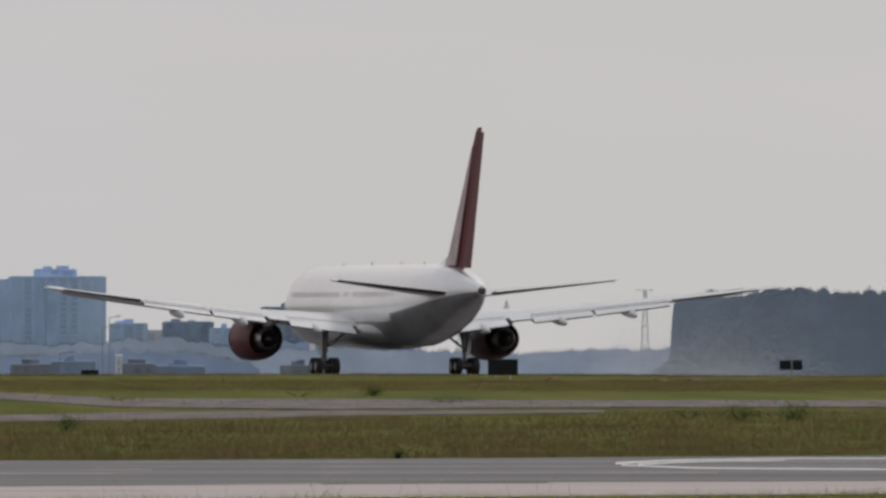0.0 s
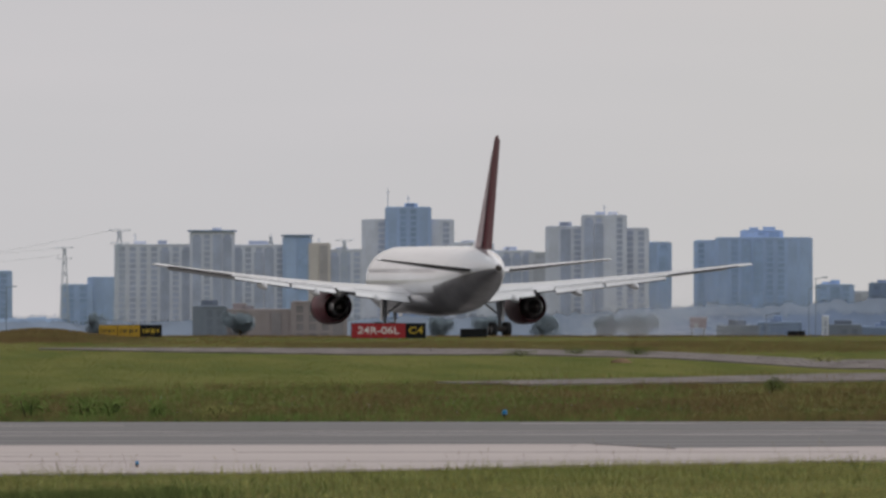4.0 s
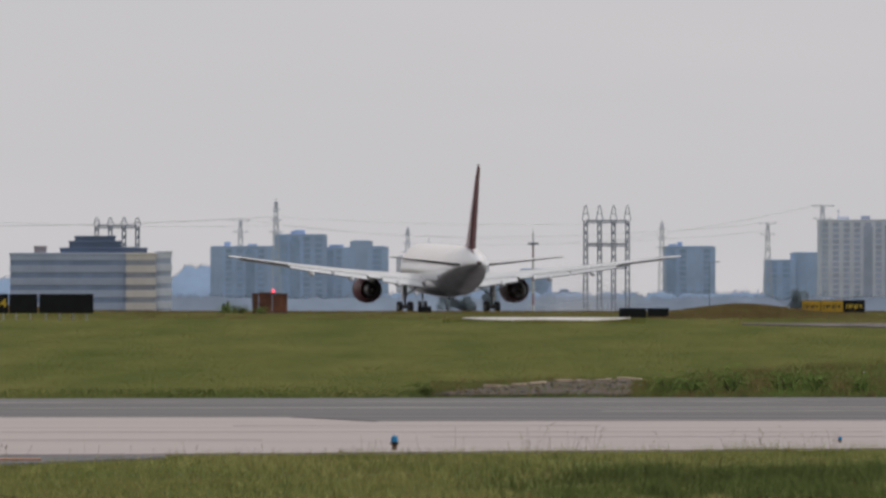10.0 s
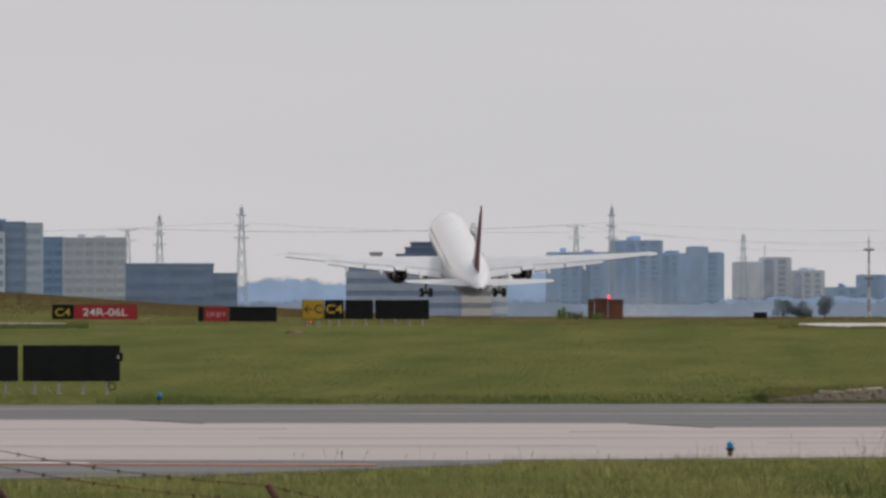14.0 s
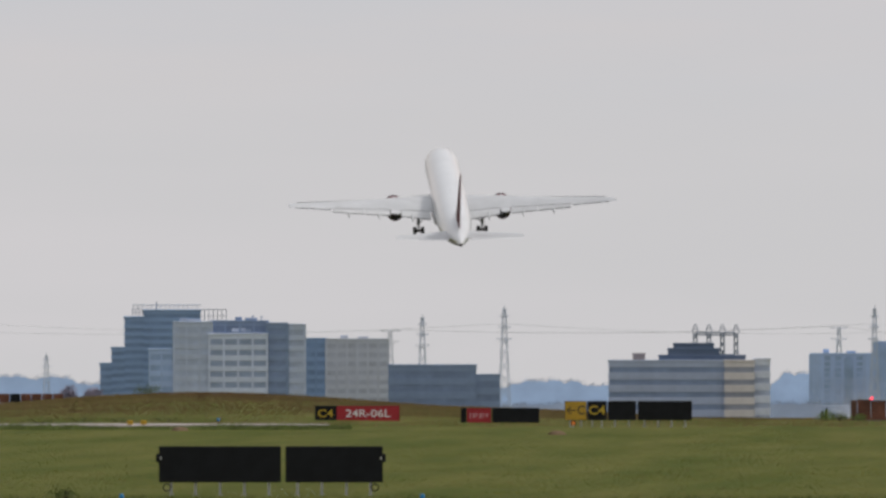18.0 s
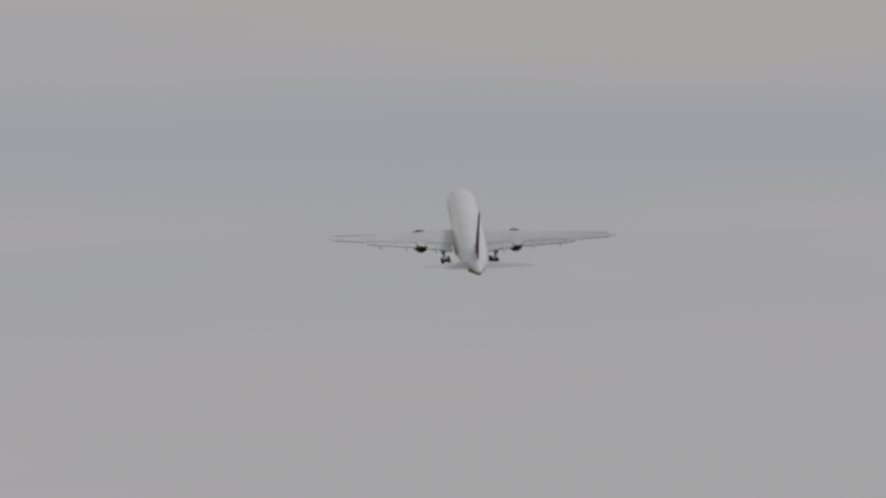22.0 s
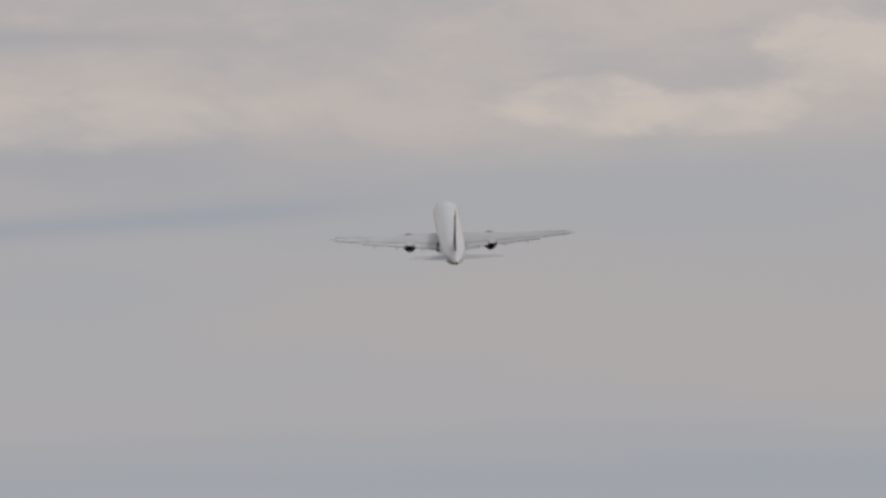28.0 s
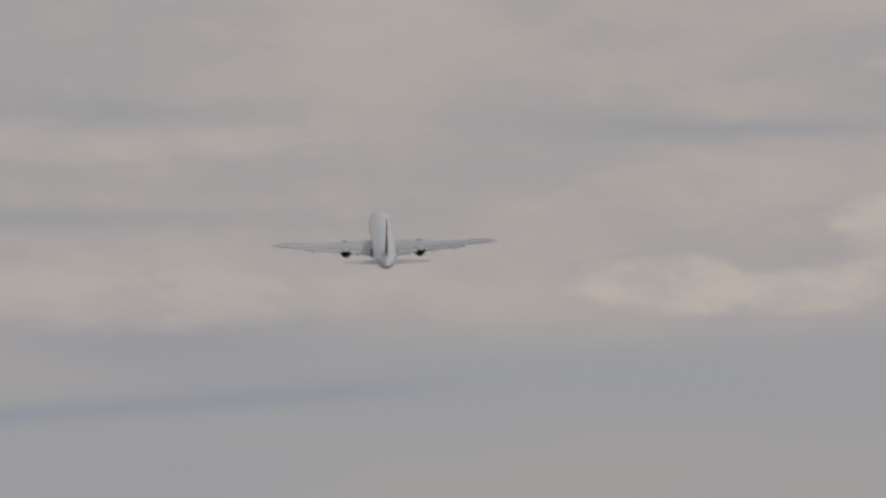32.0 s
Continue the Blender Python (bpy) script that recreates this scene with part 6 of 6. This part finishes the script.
def kerb_edge(u, d, rng):
    line = np.interp(u, [560, 660, 725, 850, 955, 990], [470, 478, 492, 508, 515, 517])
    return (d > line + 0.4) & (d < line + 7 * rng.uniform(0, 1, len(u)))


# dark blades added behind the kerb imitate the grass shade there
blades("kerb_weeds", "dark blades standing in for grass shade behind the broken kerb", BLADEDARK, 60000, (540, 990), (468, 526), (0.05, 0.18), 0.014, 75, kerb_edge)


def broken_kerb():
    rng = random.Random(17)
    p0 = on_ground(840, 507)
    root = thing("broken_kerb", pose(*p0), "row of pale broken kerb stones above a gravel bank", "kerb")
    u = 712.0
    while u < 958:
        d = np.interp(u, [660, 725, 850, 955], [478, 492, 508, 515]) + rng.uniform(-1.0, 1.0)
        w = rng.uniform(0.25, 0.9)
        q = on_ground(u, d) - p0
        h = rng.uniform(0.07, 0.12)
        part("kerb_stone", block(-w / 2, w / 2, -0.12, 0.12, -0.05, h, 0.02), KERB, root, "", m=pose(*q, rng.uniform(-6, 6), rng.uniform(-5, 5), rng.uniform(-14, 14)))
        u += (w + abs(rng.gauss(0.03, 0.12))) * FOC / d


broken_kerb()
rng_mole = random.Random(5)
for u, d in ((-237, 770), (-905, 800), (3560, 850), (3500, 846), (3310, 860), (2180, 700)):
    p = on_ground(u, d)
    root = thing("soil_heap", pose(*p), "small heap of bare brown soil", "soil heap", "soil heaps")
    rings = [[(r * 0.55 * math.cos(a * 0.5236) * rng_mole.uniform(0.85, 1.15), r * 0.35 * math.sin(a * 0.5236), z) for a in range(12)] for r, z in ((1.0, -0.05), (0.8, 0.08), (0.5, 0.17), (0.15, 0.21))]
    part("soil", loft(rings), SOIL, root, "", True)
def exhaust_haze():
    """Fine pale flecks, thickest close to the ground, in the space of the airliner."""
    rng = np.random.default_rng(81)
    n = 230000
    y = -30 - 46 * rng.uniform(0, 1, n) ** 0.9
    x = rng.normal(0, 1, n) * (1.3 + 0.02 * -y) + 7.0
    z = rng.exponential(1.6, n) * (0.7 + 0.008 * -y)
    ok = z < 5.2
    ob = new("exhaust_haze", soup("exhaust_haze", leaf_cloud(np.stack([x, y, z + 0.1], -1)[ok], 0.0145, rng), HAZE))
    return tagged(ob, "thin pale exhaust haze trailing low behind the airliner", "exhaust haze", kind="stuff")


haze_trail = exhaust_haze()


def motions():
    flight = [
        (0.0, pose(82.47, 968.06, 0.67, 0.00, 0.00, 7.400)),
        (0.5, pose(78.33, 995.10, 0.57, 0.00, 0.00, 7.400)),
        (1.0, pose(74.42, 1020.64, 0.48, 0.00, 0.00, 7.400)),
        (1.5, pose(70.14, 1048.85, 0.37, 0.00, 0.00, 7.400)),
        (2.0, pose(66.04, 1075.98, 0.26, 0.00, 0.00, 7.400)),
        (2.5, pose(61.60, 1105.43, 0.14, 0.00, 0.00, 7.400)),
        (3.0, pose(57.48, 1132.91, 0.02, 0.00, 0.00, 7.400)),
        (3.5, pose(52.96, 1163.07, -0.10, 0.00, 0.00, 7.400)),
        (4.0, pose(48.71, 1191.53, -0.22, 0.00, 0.00, 7.400)),
        (4.5, pose(44.16, 1222.10, -0.34, 0.00, 0.00, 7.400)),
        (6.5, pose(26.44, 1341.66, -0.84, 0.00, 0.00, 7.400)),
        (7.0, pose(21.38, 1376.03, -0.98, 0.00, 0.00, 7.400)),
        (7.5, pose(16.40, 1410.00, -1.12, 0.00, 0.00, 7.400)),
        (8.0, pose(11.07, 1446.47, -1.27, 0.00, 0.00, 7.400)),
        (8.5, pose(6.05, 1480.79, -1.42, 0.00, 0.00, 7.400)),
        (9.0, pose(0.71, 1517.42, -1.57, 0.00, 0.00, 7.400)),
        (9.5, pose(-4.13, 1550.63, -1.69, 0.25, 0.00, 7.400)),
        (10.0, pose(-9.23, 1585.59, -1.83, 0.50, 0.00, 7.400)),
        (10.5, pose(-14.06, 1618.85, -1.96, 2.00, 0.00, 7.400)),
        (11.0, pose(-19.11, 1653.55, -2.09, 3.40, 0.00, 7.400)),
        (11.5, pose(-23.89, 1686.96, -2.22, 4.60, 0.00, 7.400)),
        (12.0, pose(-29.38, 1725.24, -2.19, 5.60, 0.00, 7.350)),
        (12.5, pose(-34.38, 1760.69, -2.02, 6.80, 0.00, 7.250)),
        (13.0, pose(-40.55, 1804.16, -2.04, 7.80, 0.00, 7.100)),
        (13.5, pose(-45.58, 1840.22, -1.57, 8.80, -0.11, 6.800)),
        (14.0, pose(-51.52, 1882.52, -0.33, 9.60, -0.23, 6.477)),
        (14.5, pose(-57.67, 1929.25, 1.07, 11.20, -0.34, 6.377)),
        (16.5, pose(-81.77, 2077.84, 9.49, 15.00, -0.80, 5.977)),
        (17.0, pose(-87.95, 2113.42, 13.26, 15.23, -0.93, 5.944)),
        (17.5, pose(-94.02, 2149.01, 17.71, 15.47, -1.07, 5.911)),
        (18.0, pose(-100.09, 2184.60, 22.95, 15.70, -1.20, 5.877)),
        (18.5, pose(-105.81, 2220.47, 28.23, 15.72, -1.15, 5.927)),
        (19.0, pose(-112.20, 2256.25, 34.26, 15.75, -1.10, 5.977)),
        (19.5, pose(-118.03, 2292.10, 39.71, 15.78, -1.20, 6.177)),
        (20.0, pose(-123.98, 2327.94, 46.09, 16.20, -1.30, 6.377)),
        (20.5, pose(-130.16, 2364.86, 52.44, 16.58, -1.55, 6.711)),
        (21.0, pose(-136.41, 2401.77, 58.86, 16.97, -1.70, 7.044)),
        (21.5, pose(-142.72, 2438.67, 65.14, 16.85, -1.35, 6.977)),
        (22.0, pose(-149.08, 2475.56, 71.47, 16.63, -1.00, 6.911)),
        (22.5, pose(-155.50, 2512.45, 77.95, 16.52, -0.75, 6.844)),
        (23.0, pose(-161.97, 2549.32, 84.48, 16.40, -0.70, 6.777)),
        (23.5, pose(-168.37, 2584.96, 91.00, 16.26, -0.82, 6.602)),
        (24.0, pose(-174.80, 2620.60, 97.54, 16.12, -0.95, 6.427)),
        (24.5, pose(-181.28, 2656.23, 104.11, 15.93, -1.07, 6.252)),
        (25.0, pose(-187.78, 2691.86, 110.70, 15.74, -1.20, 6.077)),
        (25.5, pose(-194.40, 2727.47, 117.30, 15.60, -1.33, 6.077)),
        (27.5, pose(-221.12, 2869.87, 143.90, 15.66, -1.87, 6.477)),
        (28.0, pose(-227.85, 2905.46, 150.53, 15.70, -2.00, 6.577)),
        (28.5, pose(-234.37, 2938.88, 157.05, 15.77, -1.90, 6.602)),
        (29.0, pose(-240.90, 2972.30, 163.54, 15.85, -1.80, 6.627)),
        (29.5, pose(-247.43, 3005.72, 170.00, 15.93, -1.70, 6.652)),
        (30.0, pose(-253.96, 3039.14, 176.42, 16.00, -1.60, 6.677)),
        (30.5, pose(-260.48, 3072.56, 182.76, 16.00, -1.58, 6.702)),
        (31.0, pose(-266.99, 3105.98, 189.06, 16.00, -1.55, 6.727)),
        (31.5, pose(-273.50, 3139.41, 195.30, 16.00, -1.52, 6.752)),
        (32.0, pose(-279.98, 3172.83, 201.49, 16.00, -1.50, 6.777)),
    ]
    walk(plane, flight)
    # the haze follows along the ground and stays behind once the wheels lift
    walk(haze_trail, [(t, pose(m.translation.x, m.translation.y, m.translation.z, 0, 0, 8.0)) for t, m in flight if t <= 12.0] + [(14.0, pose(-41, 1800, -2.7, 0, 0, 7.6)), (17.0, pose(-46, 1835, -2.9, 0, 0, 7.6)), (32.0, pose(-48, 1850, -3.0, 0, 0, 7.6))])
    # the wings bend upwards as they take the load
    for wing, side in zip(wings, (1, -1)):
        root = Matrix.Translation((side * 2.4, 0, 3.1))
        walk(wing, [(t, root @ pose(0, 0, 0, 0, -side * a, 0) @ root.inverted()) for t, a in ((0.0, -0.5), (4.0, -0.35), (9.0, 0.1), (12.0, 0.8), (14.5, 1.2), (16.5, 1.0), (19.0, 0.6), (32.0, 0.5))])
    folding = ((0.0, 0), (21.1, 0), (21.7, 8), (22.3, 26), (23.0, 45), (23.8, 62), (24.6, 77), (25.5, 86), (32.0, 86))
    for gear, side, brace in zip(gears[:2], (1, -1), braces):
        p = Vector((side * 4.65, 0, 3.0))
        foot = Matrix.Translation((0, 0, -1.3))
        walk(brace, [(t, foot @ pose(0, 0, 0, 0, side * a * 0.6, 0) @ foot.inverted()) for t, a in folding])
        walk(gear, [(t, pose(*p, 0, side * a, 0)) for t, a in folding])
    # the four wheels of each leg stay level while the body pitches up
    hub = Matrix.Translation((0, 0, -2.425))
    for turning in bogies:
        for piece in turning:
            rest = piece.matrix_basis.copy()
            walk(piece, [(t, hub @ pose(0, 0, 0, a, 0, 0) @ hub.inverted() @ rest) for t, a in ((0.0, 0), (9.0, 0), (10.0, -0.5), (11.0, -3.4), (12.0, -5.6), (13.0, -7.8), (14.0, -10), (16.5, -15), (21.1, -15), (23.0, -4), (32.0, -4))])
    walk(gears[2], [(t, pose(0, 22.76, 2.3, a, 0, 0)) for t, a in ((0.0, 0), (19.8, 0), (20.6, 30), (21.4, 66), (22.2, 88), (32.0, 88))])


motions()
